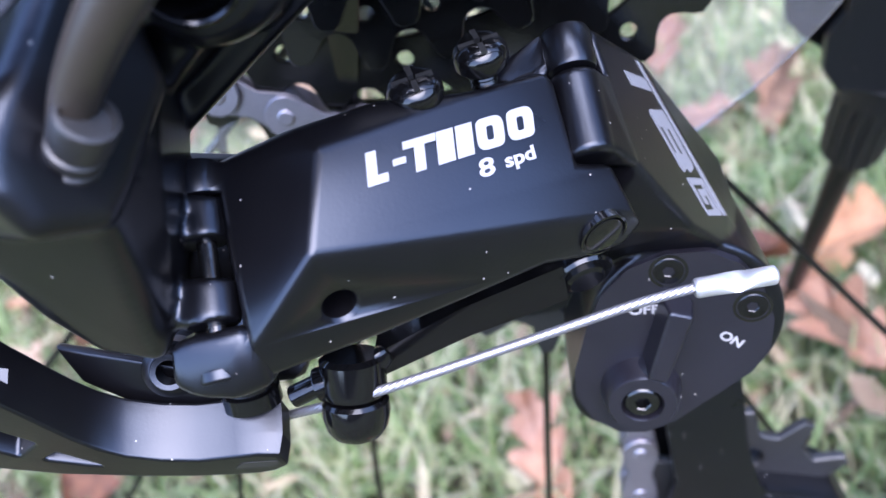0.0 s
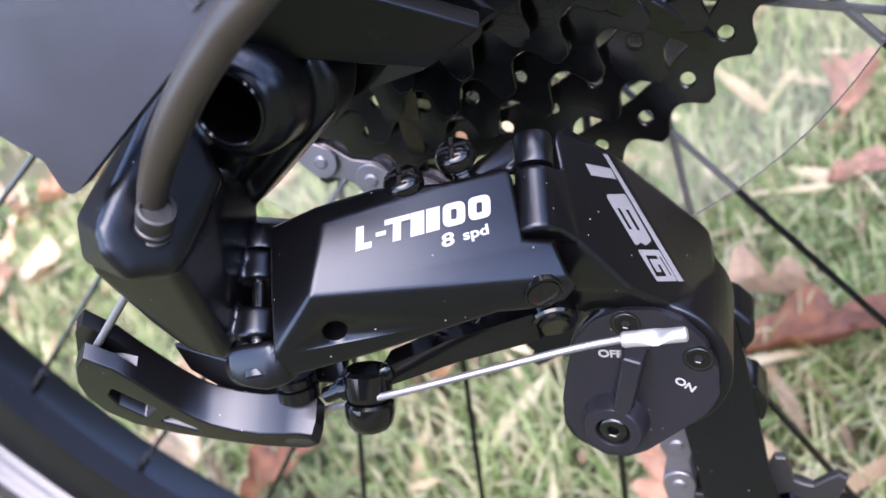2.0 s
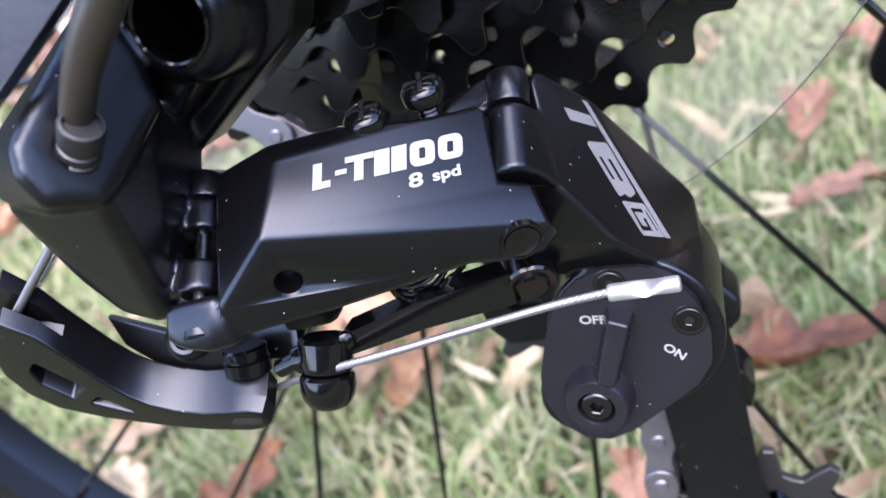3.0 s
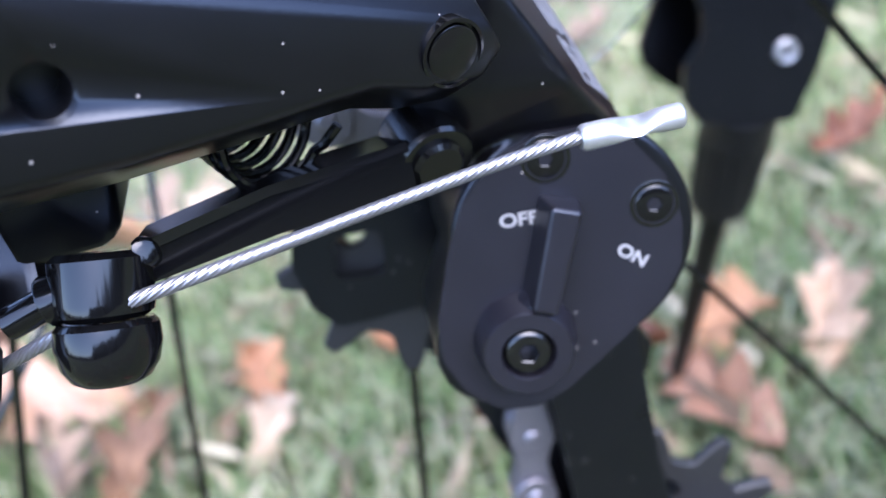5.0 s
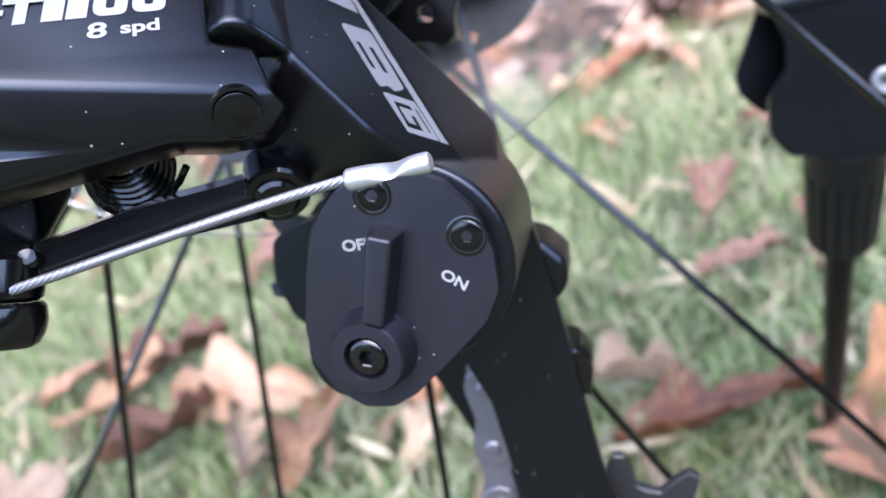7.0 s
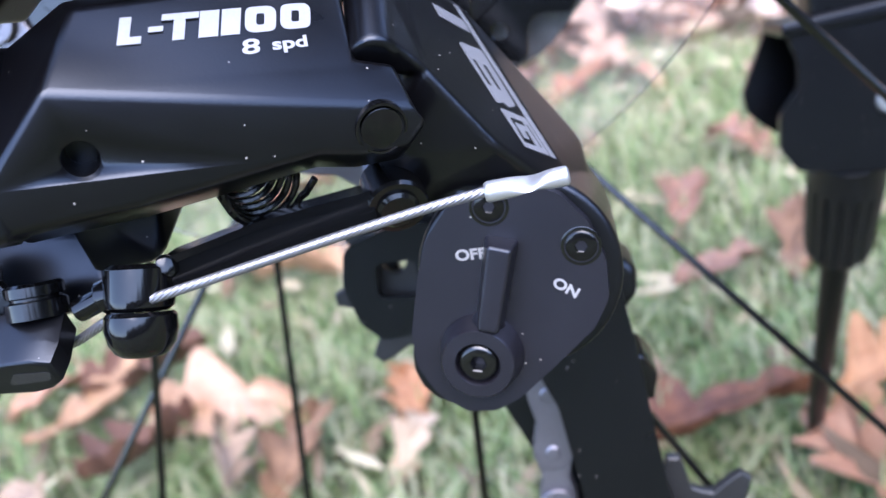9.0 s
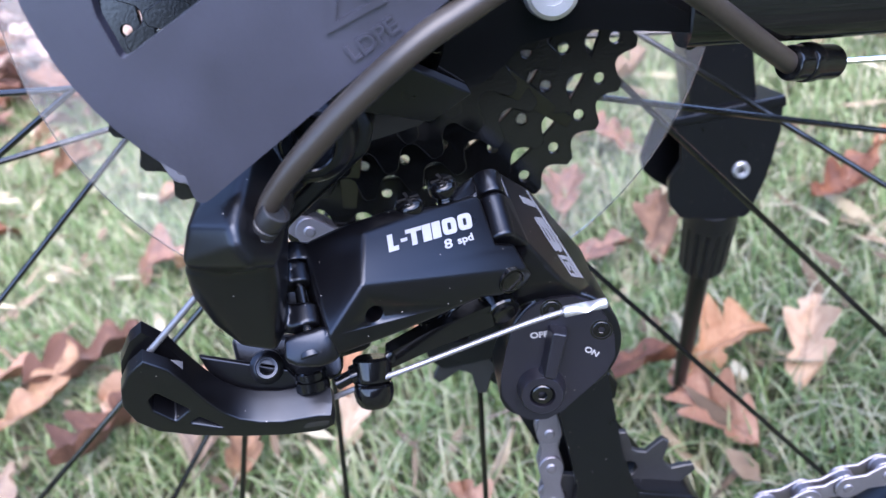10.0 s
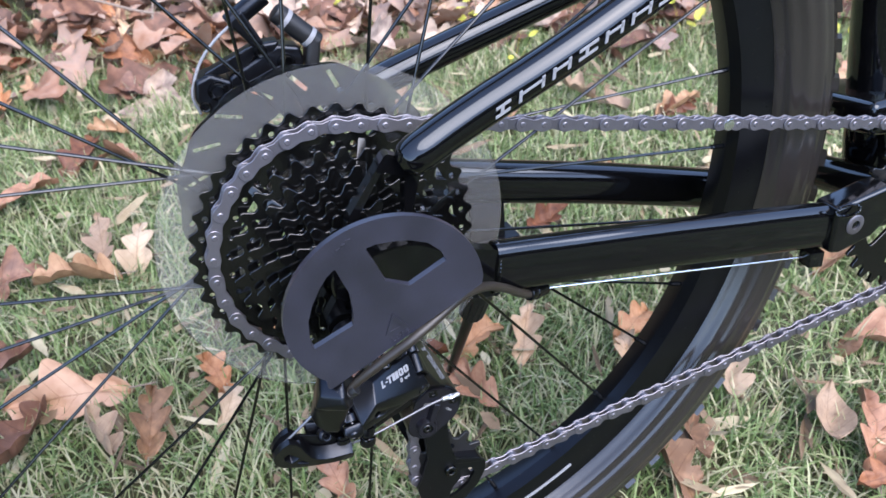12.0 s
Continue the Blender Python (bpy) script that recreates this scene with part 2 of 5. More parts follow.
def merged(*bms):
    out = bmesh.new()
    for bm in bms:
        data = bpy.data.meshes.new("tmp")
        bm.to_mesh(data)
        bm.free()
        out.from_mesh(data)
        bpy.data.meshes.remove(data)
    return out


# ---- the bicycle: x forward along it, y away from the chain side, z up its wheel plane; origin on the rear axle ----
bicycle = tagged(new("bicycle"), "black full-suspension mountain bike leaning on its kickstand on grass", "bicycle")
bicycle.matrix_world = pose(0, 0, 0.350, -10, 0, 0)
Y_WHEEL = 34.0
FLAT = Matrix(((1, 0, 0, 0), (0, 0, -1, 0), (0, 1, 0, 0), (0, 0, 0, 1)))  # x-z drawing, faces the chain side


def upright(y, x=0.0, z=0.0):
    return Matrix.Translation((x, y, z)) @ FLAT


# rear wheel
wheel = part("rear_wheel", turned([(0, -52), (9, -52), (9, -6), (29, -4), (29, -1), (15, 3), (13, 20), (13, 38), (28, 44), (28, 48), (12, 52), (9, 60), (0, 60)], (0, 14, 0), (0, 1, 0), 40), STEEL_BLACK, bicycle, "black rear wheel with thin black spokes")
part("rim", turned([(268, -3), (270, -12), (292, -14), (298, -12), (298, 12), (292, 14), (270, 12), (268, 3), (268, -3)], (0, Y_WHEEL, 0), (0, 1, 0), 120), SATIN, wheel)
TYRE = [(316 + (26.5 + 0.55 * math.sin(radians(17 * a))) * math.sin(radians(a)), -(27.5 + 0.55 * math.sin(radians(17 * a))) * math.cos(radians(a))) for a in range(-60, 241, 4)]


def tyre_bm():
    """Smooth side walls, and a tread of raised blocks along the crown and both shoulders."""
    parts = [turned(TYRE, (0, Y_WHEEL, 0), (0, 1, 0), 144)]
    rng = random.Random(2)
    for k in range(80):
        a = 2 * math.pi * k / 80
        radial, along = V((math.cos(a), 0, math.sin(a))), V((-math.sin(a), 0, math.cos(a)))
        for y, r, w, d in ((-18, 336, 4.5, 3.2), (18, 336, 4.5, 3.2), (-6, 341, 4.0, 2.8), (6, 341, 4.0, 2.8)):
            c = radial * r + V((0, Y_WHEEL + y, 0)) + along * (7 if abs(y) == 6 else 0)
            out = (radial * 1.0 + V((0, y / 22, 0))).normalized()
            side = out.cross(along)
            pts = [c + along * (sa * 4.6) + side * (sb * w) + out * h * (1 if h < 0 else 1) for sa in (-1, 1) for sb in (-1, 1) for h in (-2, d)]
            parts.append(hull(pts, 0.0))
    return merged(*parts)


tyre = part("tyre", tyre_bm(), TYRE_RUBBER, wheel, "worn black knobbly tyre")
part("rim_label", plate([(280 * math.cos(radians(a)), 280 * math.sin(radians(a))) for a in range(-67, -57)] + [(282.4 * math.cos(radians(a)), 282.4 * math.sin(radians(a))) for a in range(-58, -68, -1)], [], upright(Y_WHEEL - 14.0), 0.6), PRINT, wheel, "pale printed line on the rim")
hub_r = 26.0
for i in range(32):
    a = radians(9.0) + 2 * math.pi * i / 32
    lean = 1.3 if ((i + 3) // 2) % 2 else -1.3
    y0 = 16.0 if (i + 1) % 2 == 0 else 60.0
    p = V((hub_r * math.cos(a + lean), y0, hub_r * math.sin(a + lean)))
    q = V((270 * math.cos(a), Y_WHEEL, 270 * math.sin(a)))
    spoke = part("spoke", rod(p, q, 1.0, 8), STEEL_BLACK, wheel)
    part("nipple", rod(q + (p - q).normalized() * 12, q, 1.7, 8), STEEL_BLACK, wheel)


# cassette
def sprocket_outline(teeth, lead, pitch=0.0, high=3.6, deep=3.9):
    pitch = pitch or 12.7 / 2 / math.sin(math.pi / teeth)
    root, tip, out = pitch - deep, pitch + high, []
    for k in range(teeth):
        for f, r in ((-0.5, root), (-0.40, root + 0.2), (-0.31, root + 1.0), (-0.24, root + 0.45 * (tip - root)), (-0.16, tip - 0.9), (-0.08, tip), (0.09, tip - 0.2), (0.17, tip - 1.2), (0.25, root + 0.4 * (tip - root)), (0.32, root + 0.9), (0.41, root + 0.2)):
            a = lead + 2 * math.pi * (k + 0.5 + f) / teeth
            out.append((r * math.cos(a), r * math.sin(a)))
    return out


PIN_LEAD = radians(90) + 13 * 2 * math.pi / 34
TEETH = [40, 34, 28, 24, 20, 17, 14, 12]
PITCH = [75.5, 66.6, 55.5, 47.5, 40.0, 34.2, 28.4, 24.5]
cassette = part("cassette", turned([(0, -38), (12, -38), (13, -36), (18, -28), (18, 8), (0, 8)], (0, 0, 0), (0, 1, 0), 32), STEEL_BLACK, bicycle, "black eight-speed cassette")
for k, teeth in enumerate(TEETH):
    size, lead, high = PITCH[k], radians(-56.3) if k == 0 else PIN_LEAD + 0.04 * (k - 1), 0.8 if k == 1 else 2.6
    inner = (67.2, 54.2, 44.6, PITCH[4] - 4.2)[k] if k < 4 else 17.0
    holes = [ring(60, inner)]
    if k < 3:
        rim, shift = (71.7, 58.2, 48.5)[k], radians((0.0, 1.7, -0.8)[k])
        holes += [ring(14, 1.5 if k < 2 else 1.35, rim * math.cos(a), rim * math.sin(a)) for a in (lead + shift + 2 * math.pi * (j + 0.5) / teeth for j in range(teeth))]
    elif k in (4, 5):
        holes += [ring(10, 1.8, (size - 8) * math.cos(a), (size - 8) * math.sin(a)) for a in (2 * math.pi * (j + 0.3 * k) / 6 for j in range(6))]
    part("sprocket", plate(sprocket_outline(teeth, lead, size, high, 1.4 if k == 0 else 3.7), holes, upright(4.1 - 4.9 * k, -2.2, 0.9), 1.9, 0.25, 1), STEEL_BLACK, cassette)
for j in range(6):
    a = radians(14 + 60 * j)
    u, w = V((math.cos(a), 0, math.sin(a))), V((-math.sin(a), 0, math.cos(a)))
    part("carrier_arm", hull([u * r + w * b + V((0, y, 0)) for r, b in ((14, 5), (14, -5), (44, 3.2), (44, -3.2), (68.4, 1.6), (68.4, -1.6)) for y in ((6.2, -9) if r < 50 else (6.2, 2.4))], 0.5), STEEL_BLACK, cassette)
part("lock_ring", turned([(9, -38.5), (9, -40), (15.5, -40), (16.5, -39), (16.5, -37.5), (9, -37.5), (9, -38.5)], (0, 0, 0), (0, 1, 0), 36), STEEL_BLACK, cassette, "dark steel lock ring")
protector = part("spoke_protector", plate(ring(96, 96.5), [ring(48, 30)], upright(10.0), 1.4, 0.4), CLEAR, bicycle, "clear plastic spoke protector disc")
protector.visible_shadow = False

# chain
COG, GUIDE, TENSION, RINGS = (V((0, 0)), 68.8, 1, 0.0), (V((12, -104)), 18.2, -1, 0.0), (V((45, -174)), 22.5, 1, -1.0), (V((405, -67)), 60.6, 1, -13.0)


def chain_path(circles, step):
    """Points of a closed chain round directed circles, at even steps, as (x, y, z)."""
    legs, n = [], len(circles)
    for i in range(n):
        (c1, r1, s1, y1), (c2, r2, s2, y2) = circles[i], circles[(i + 1) % n]
        D = c2 - c1
        phi = math.asin((s2 * r2 - s1 * r1) / D.length)
        d = Matrix.Rotation(-phi, 2) @ D.normalized()
        left = V((-d.y, d.x))
        legs.append((c1 - s1 * r1 * left, c2 - s2 * r2 * left, y1, y2))
    pts = []
    for i in range(n):
        a, b, y1, y2 = legs[i]
        for k in range(60):
            f = k / 60
            pts.append(V((a.x + (b.x - a.x) * f, y1 + (y2 - y1) * f, a.y + (b.y - a.y) * f)))
        c, r, s, y = circles[(i + 1) % n]
        t0, t1 = math.atan2(b.y - c.y, b.x - c.x), math.atan2(legs[(i + 1) % n][0].y - c.y, legs[(i + 1) % n][0].x - c.x)
        turn = (s * (t1 - t0)) % (2 * math.pi)
        for k in range(60):
            t = t0 + s * turn * k / 60
            pts.append(V((c.x + r * math.cos(t), y, c.y + r * math.sin(t))))
    out, left_over, last = [], 0.0, pts[0]
    for p in pts[1:] + pts[:1]:
        length = (p - last).length
        while left_over <= length:
            out.append(last.lerp(p, left_over / length if length else 0))
            left_over += step
        left_over -= length
        last = p
    return out


def link_bm(outer):
    y0 = 3.3 if outer else 2.1
    shape = []
    for cx, s in ((12.7, 1), (0.0, -1)):
        for k in range(-4, 5):
            a = k * radians(27)
            shape.append((cx + s * 4.1 * math.cos(a), s * 4.1 * math.sin(a)))
        shape.append((6.35, s * 2.7))
    parts = [plate(shape, [], upright(-y0 + 0.0), 1.0, 0.25, 1), plate(shape, [], upright(y0 - 1.0), 1.0, 0.25, 1)]
    if outer:
        for x in (0, 12.7):
            parts.append(turned([(0, -3.75), (1.2, -3.75), (1.7, -3.4), (1.7, 3.4), (1.2, 3.75), (0, 3.75)], (x, 0, 0), (0, 1, 0), 10))
    else:
        for x in (0, 12.7):
            parts.append(turned([(0, -2.2), (3.9, -2.2), (3.9, 2.2), (0, 2.2)], (x, 0, 0), (0, 1, 0), 12))
    return merged(*parts)


def build_chain():
    pins = chain_path([RINGS, COG, GUIDE, TENSION], 12.7)
    kinds = [mesh_of("chain_link", link_bm(o), CHAIN_STEEL) for o in (True, False)]
    root = new("chain", kinds[0])
    tagged(root, "grey steel bicycle chain")
    root.parent = bicycle
    for i in range(len(pins)):
        p, q = pins[i], pins[(i + 1) % len(pins)]
        ob = root if i == 0 else new("chain_link", kinds[i % 2])
        if i:
            ob.parent = root
        x = (q - p).normalized()
        y = (V((0, 1, 0)) - x * x.y).normalized()
        m = Matrix((x, y, x.cross(y))).transposed().to_4x4()
        m.translation = p * MM
        ob.matrix_basis = m if i == 0 else root.matrix_basis.inverted() @ m
        if i % 2 == 0 and 232 < p.x < 258 and p.z > 0:
            part("joining_plate", plate(ring(20, 3.6, 6.5, 0.2), [], upright(-3.7), 0.6, 0.2), BRIGHT, ob, "bright joining plate")


build_chain()

# derailleur guard
def arc(cx, cy, r, a0, a1, n):
    return [(cx + r * math.cos(radians(a0 + (a1 - a0) * k / n)), cy + r * math.sin(radians(a0 + (a1 - a0) * k / n))) for k in range(n + 1)]


GUARD_AT = frame_of((0, -82.4, 0), (1, 0, 0), (0, -0.10, 1))
guard_line = rounded([*arc(0.1, 11.4, 46.8, 4.0, 227.3, 40), (-31.5, -29.5), (45.9, 10.6)], [0.0] * 41 + [2.2, 1.5], 5)
win_a = rounded([(-20.9, 38.3), (-18.7, 31.4), (-15.7, 22.8), (-15.3, 11.7), (-16.1, 5.8), (-34.8, -2.0), (-36.0, 5.2), (-35.5, 14.1), (-32.8, 22.1), (-28.5, 30.1), (-24.8, 35.2)], 0.8)
win_b = rounded([(-7.0, 44.9), (-3.1, 35.7), (0.9, 25.2), (9.7, 20.8), (11.6, 19.9), (29.2, 28.8), (26.6, 34.6), (20.7, 40.5), (12.2, 44.1), (4.9, 45.4), (-2.5, 45.9)], 0.8)
part("derailleur_guard", plate(guard_line, [win_a, win_b], GUARD_AT, 3.0, 1.2), PLASTIC, bicycle, "dark grey plastic disc guard with cut-out windows")

# raised marks on the guard: a triangle, two short rows of bars, a short row near the rim
def on_guard(x, z):
    return GUARD_AT @ Matrix.Translation((x, z, 0.6))


guard = bpy.data.objects["derailleur_guard"]
tri_out, tri_in = [(-1.9, -4.8), (8.7, -1.9), (2.1, 6.9)], [(0.2, -3.1), (6.1, -1.4), (2.4, 3.9)]
part("raised_mark", plate(tri_out, [tri_in], on_guard(0, 0), 0.5), PLASTIC, guard)
for x, z, w in ((-19.2, 45.9, 1.8), (-16.8, 47.7, 1.8), (-14.5, 49.5, 1.8)):
    part("raised_mark", plate([(0, 0), (w, 0.5), (w - 0.4, 2.4), (-0.3, 1.9)], [], on_guard(x, z), 0.5), PLASTIC, guard)


# frame tubes, dropout and welds
def weld(centre, axis, rx, rz, n=26):
    """A rippled bead round a tube."""
    axis = V(axis).normalized()
    x = axis.cross(V((0, 0, 1))).normalized()
    y = x.cross(axis)
    steps = int(n * 1.6) * 4
    path = [V(centre) + rx * math.cos(2 * math.pi * k / steps) * x + rz * math.sin(2 * math.pi * k / steps) * y for k in range(steps + 1)]
    return sweep(path, [0.95 + 0.16 * math.sin(2 * math.pi * k / 4) for k in range(steps + 1)], 8, up=tuple(axis))


seatstay = part("seatstay", sweep(smooth_path([(24, -43, 59), (34, -43, 64), (60, -42, 76), (140, -42, 112), (300, -30, 190)]), [5.0, 6.4, 7.6, 8.4, 8.8, 9.1, 9.4, 9.6] + [9.9] * 25, 28), PAINT, bicycle, "glossy black tube with silver lettering")
dropout_line = [(18, 66), (30, 59), (34, 52), (28, 34), (30, 20), (58, 4), (72, 0), (73, -25), (46, -18.5), (33, -19), (29, -22.4), (22.8, -25.5), (18.4, -27.2), (8.2, -31.3), (-8, -33), (-20, -30), (-22.6, -16), (-15.5, -6), (-13.6, 2), (-15.6, 12), (-9, 22), (-3, 38)]
axle_slot = [(-12, -12.5), (-4, -15), (8.4, -20.4), (13.7, -21.6), (16.6, -17), (18.2, -12), (14, -3), (8, 5), (0, 8.5), (-7, 5), (-9, -4)]
stay_window = [(15, 57), (26, 52), (24, 34), (26, 16), (10, 16), (-2, 24), (2, 38)]
part("dropout", plate(rounded(dropout_line, 3, 3), [rounded(axle_slot, 2, 3), rounded(stay_window, 2, 3)], upright(-41.5), 7.5, 0.45, 2), PAINT, bicycle, "glossy black frame dropout plate")
part("hanger_bar", hull([V(p) + V((-0.7, 3.6, 1.7)) * d for p in ((20.7, -46.2, -26.1), (11.0, -46.4, -30.2), (-10.5, -60, -19.2), (2.3, -60, -11.0), (-16, -62, -12)) for d in (0.0, 1.0)], 0.5, 3), SATIN, bicycle, "flat satin black hanger arm")
part("hanger_bolt", turned([(0, 1.2), (2.6, 1.2), (2.6, 2.2)] + [(4.6, 2.2), (5.4, 1.6), (5.7, 0.6), (5.7, -2), (0, -2)], (40.5, -44, -9.5), (0, -1, 0), 36), ALLOY, bicycle, "silver hanger bolt")
part("axle_end", turned([(0, -6), (2.5, -6), (2.5, -1.5), (6.2, -1.5), (7.6, -0.8), (8.2, 0.5), (8.2, 22), (0, 22)], (0, -50, 0), (0, 1, 0), 32), STEEL_BLACK, bicycle, "dark steel axle end")
chainstay = part("chainstay", sweep(smooth_path([(70, -36, -13), (110, -34, -19), (165, -34, -26), (298, -34, -45)]), 7.6, 36, 1.95, boxy=0.66), PAINT, bicycle, "glossy black boxed chainstay")
part("weld", weld((72, -36, -13.4), (1, 0, -0.15), 7.2, 14.4), PAINT, chainstay)
part("weld", weld((29, -43, 61.4), (0.9, 0, 0.45), 7.0, 7.0, 16), PAINT, seatstay)
part("weld", weld((294, -34, -44.6), (1, 0, -0.15), 7.2, 14.4), PAINT, chainstay)
part("chainstay", sweep(smooth_path([(40, 108, -12), (70, 108, -21), (127, 108, -35), (220, 106, -57), (330, 100, -85)]), 12, 36, 1.3, boxy=0.78), PAINT, bicycle, "glossy black boxed chainstay")
part("seatstay", sweep(smooth_path([(20, 108, 36), (60, 108, 52), (144, 108, 76), (300, 100, 122)]), 10.5, 24), PAINT, bicycle, "glossy black tube")
part("seat_tube", sweep([(406, 34, -80), (386, 34, 60), (362, 34, 260)], 20, 28), PAINT, bicycle, "thick glossy black tube")
yoke = part("pivot_yoke", merged(
    hull([(x, y, z) for x, z in ((294, -29), (308, -33), (324, -26), (336, -22), (342, -42), (326, -56), (302, -62), (294, -60)) for y in (-45, -26)], 2.5, 3),
    hull([(330, -44, -24), (372, -40, -30), (330, -44, -52), (372, -40, -56), (330, -28, -24), (372, -28, -30), (330, -28, -52), (372, -28, -56)], 3, 3),
    rod((368, -36, -42), (368, 100, -66), 13, 28, 2),
    hull([(352, -6, -8), (410, -6, -14), (356, 70, -18), (410, 70, -24), (354, -2, 14), (410, -2, 14), (358, 70, 4), (410, 70, 4)], 5, 3)), PAINT, bicycle, "glossy black welded pivot yoke")
part("pivot_bolt", turned([(0, -1), (3.0, -1), (3.0, 0.6), (5.6, 0.6), (6.6, 0), (6.6, -3), (0, -3)], (310, -45.5, -43), (0, -1, 0), 28), CHAIN_STEEL, yoke, "silver pivot bolt")
part("weld", weld((300, -47, -30), (0.2, 1, 0.1), 8, 4, 12), PAINT, yoke)
arm_gaps = [rounded([(r * math.cos(2 * math.pi * k / 4 + d), r * math.sin(2 * math.pi * k / 4 + d)) for r, d in ((26, -0.42), (47, -0.55), (51, 0.0), (47, 0.55), (26, 0.42))], 4, 3) for k in range(4)]
part("chainring", plate(sprocket_outline(30, 0.1, 60.6), [*arm_gaps, ring(20, 12)], upright(-12.0, 405, -67), 2.6, 0.3, 1), STEEL_BLACK, bicycle, "black toothed chainring with open arms")

# silver lettering on the seatstay, as plain slanted blocks
LINE_AT = frame_of((69, -53.0, 76.2), (80, 0.6, 36.6), (-0.35, -0.22, 0.9))
for k, (x, w) in enumerate(((0, 9), (13, 16), (32, 12), (47, 12), (62, 12), (77, 13), (93, 12))):
    for u, v, uu, vv in (((0, 0, w * 0.9, 1.3), (w * 0.3, 1.3, w * 0.3 + 1.8, 4.0), (0, 4.0, w * 0.9, 5.3)) if k % 3 == 0 else ((0, 0, 1.7, 5.3), (w - 3.2, 0, w - 1.5, 5.3), (1.5, 3.0, w - 2, 4.2))):
        corner = [(u + x + 0.45 * v, v), (uu + x + 0.45 * v, v), (uu + x + 0.45 * vv, vv), (u + x + 0.45 * vv, vv)]
        part("printed_block", plate(corner, [], LINE_AT @ Matrix.Translation((0, 0, 0.2)), 0.5), PRINT, seatstay)

# brake disc and caliper on the far side
slots = []
for k in range(20):
    a = 2 * math.pi * k / 20
    slots.append([((70 + dr) * math.cos(a + da) , (70 + dr) * math.sin(a + da)) for dr, da in ((-6.5, -0.07), (-4.5, -0.095), (7, 0.05), (5.5, 0.08))])
windows = [rounded([(r * math.cos(2 * math.pi * k / 6 + d), r * math.sin(2 * math.pi * k / 6 + d)) for r, d in ((30, -0.35), (57, -0.40), (57, 0.36), (30, 0.30))], 4, 3) for k in range(6)]
part("brake_disc", plate([((80 + 0.9 * math.sin(16 * 2 * math.pi * i / 160)) * math.cos(2 * math.pi * i / 160), (80 + 0.9 * math.sin(16 * 2 * math.pi * i / 160)) * math.sin(2 * math.pi * i / 160)) for i in range(160)], slots + windows + [ring(20, 18)], upright(75), 1.8), ROTOR, bicycle, "slotted steel brake disc")
caliper = part("brake_caliper", merged(
    hull([(x, y, z) for x, z in ((-57, 66), (-51, 57), (-37, 60), (-34, 74), (-46, 80), (-55, 77)) for y in (84, 104)], 2.5, 3),
    hull([(x, y, z) for x, z in ((-38, 62), (-2, 69), (9, 76), (7, 87), (-6, 90), (-36, 76)) for y in (86, 102)], 2.5, 3),
    hull([(x, y, z) for x, z in ((-14, 92), (-20, 84), (-8, 84), (-4, 92)) for y in (86, 100)], 2.0, 3)), SATIN, bicycle, "black brake caliper with hex bolts")
part("caliper_arm", merged(hull([(x, y, z) for x, z in ((-31, 106), (-22, 112), (-13, 92), (-19, 90)) for y in (86, 98)], 1.5, 3), hull([(x, y, z) for x, z in ((-19, 92), (-13, 92), (-24, 80), (-48, 77), (-49, 80)) for y in (87, 96)], 1.0), rod((-30, 92, 104), (-8, 92, 117), 5.5, 20, 1)), SATIN, caliper)
for x, z, r in ((-43.5, 69.9, 6.0), (-2.4, 79.5, 5.2), (-52, 62, 3.4), (-16, 88, 4.0)):
    part("caliper_bolt", turned([(0, -1.5), (0.45 * r, -1.5), (0.5 * r, 0.6), (0.72 * r, 0.8), (0.78 * r, 0), (0.92 * r, 0), (r, -0.8), (r, -5), (0, -5)], (x, 83.5, z), (0, -1, 0), 24), GLOSS, caliper)
part("cable_adjuster", rod((-4, 90, 108), (18, 90, 86), 6.0, 24, 1.5), RUBBER, caliper)
d = (V((18, 90, 86)) - V((-4, 90, 108))).normalized()
for f in (6, 23):
    part("white_band", rod(V((-4, 90, 108)) + d * f, V((-4, 90, 108)) + d * (f + 3.0), 6.25, 24, 0.3), PRINT, caliper, "white band")
part("lower_stub", hull([(12, 84, 92), (20, 84, 90), (16, 84, 72), (8, 84, 74), (12, 98, 92), (20, 98, 90), (16, 98, 72), (8, 98, 74)], 2.5, 3), RUBBER, caliper)
part("brake_cable", sweep(smooth_path([(-29, 90, 104), (-39, 90, 97), (-48, 90, 88), (-54, 90, 78), (-57.5, 91, 67), (-55, 92, 56)]), 0.9, 10), PRINT, caliper, "white brake cable")

# kickstand: folded bracket under the far chainstay, ribbed grip, thin leg
stand = part("kickstand", merged(
    plate(rounded([(104, -84), (106.5, -94), (105.8, -101), (99.8, -108), (98.8, -118), (103, -125.5), (112, -127.5), (131, -131), (140, -115), (147, -97), (149, -84)], [1, 4, 4, 5, 5, 5, 3, 4, 5, 3, 1], 4), [], upright(104), 3.0, 0.6),
    plate(rounded([(104, -84), (100, -92), (94.5, -103), (95, -109), (99, -114), (108, -122), (130, -126), (146, -96), (149, -84)], 3, 3), [], upright(126), 3.0, 0.6),
    hull([(103, 103, -82), (150, 103, -82), (103, 103, -86), (150, 103, -87), (103, 128, -82), (150, 128, -82), (103, 128, -86), (150, 128, -87)], 1.0),
    hull([(112, 107, -50), (140, 107, -54), (112, 107, -83), (140, 107, -83), (112, 122, -50), (140, 122, -54), (112, 122, -83), (140, 122, -83)], 2.0)), SATIN, bicycle, "black kickstand with a ribbed grip, its foot on the grass")
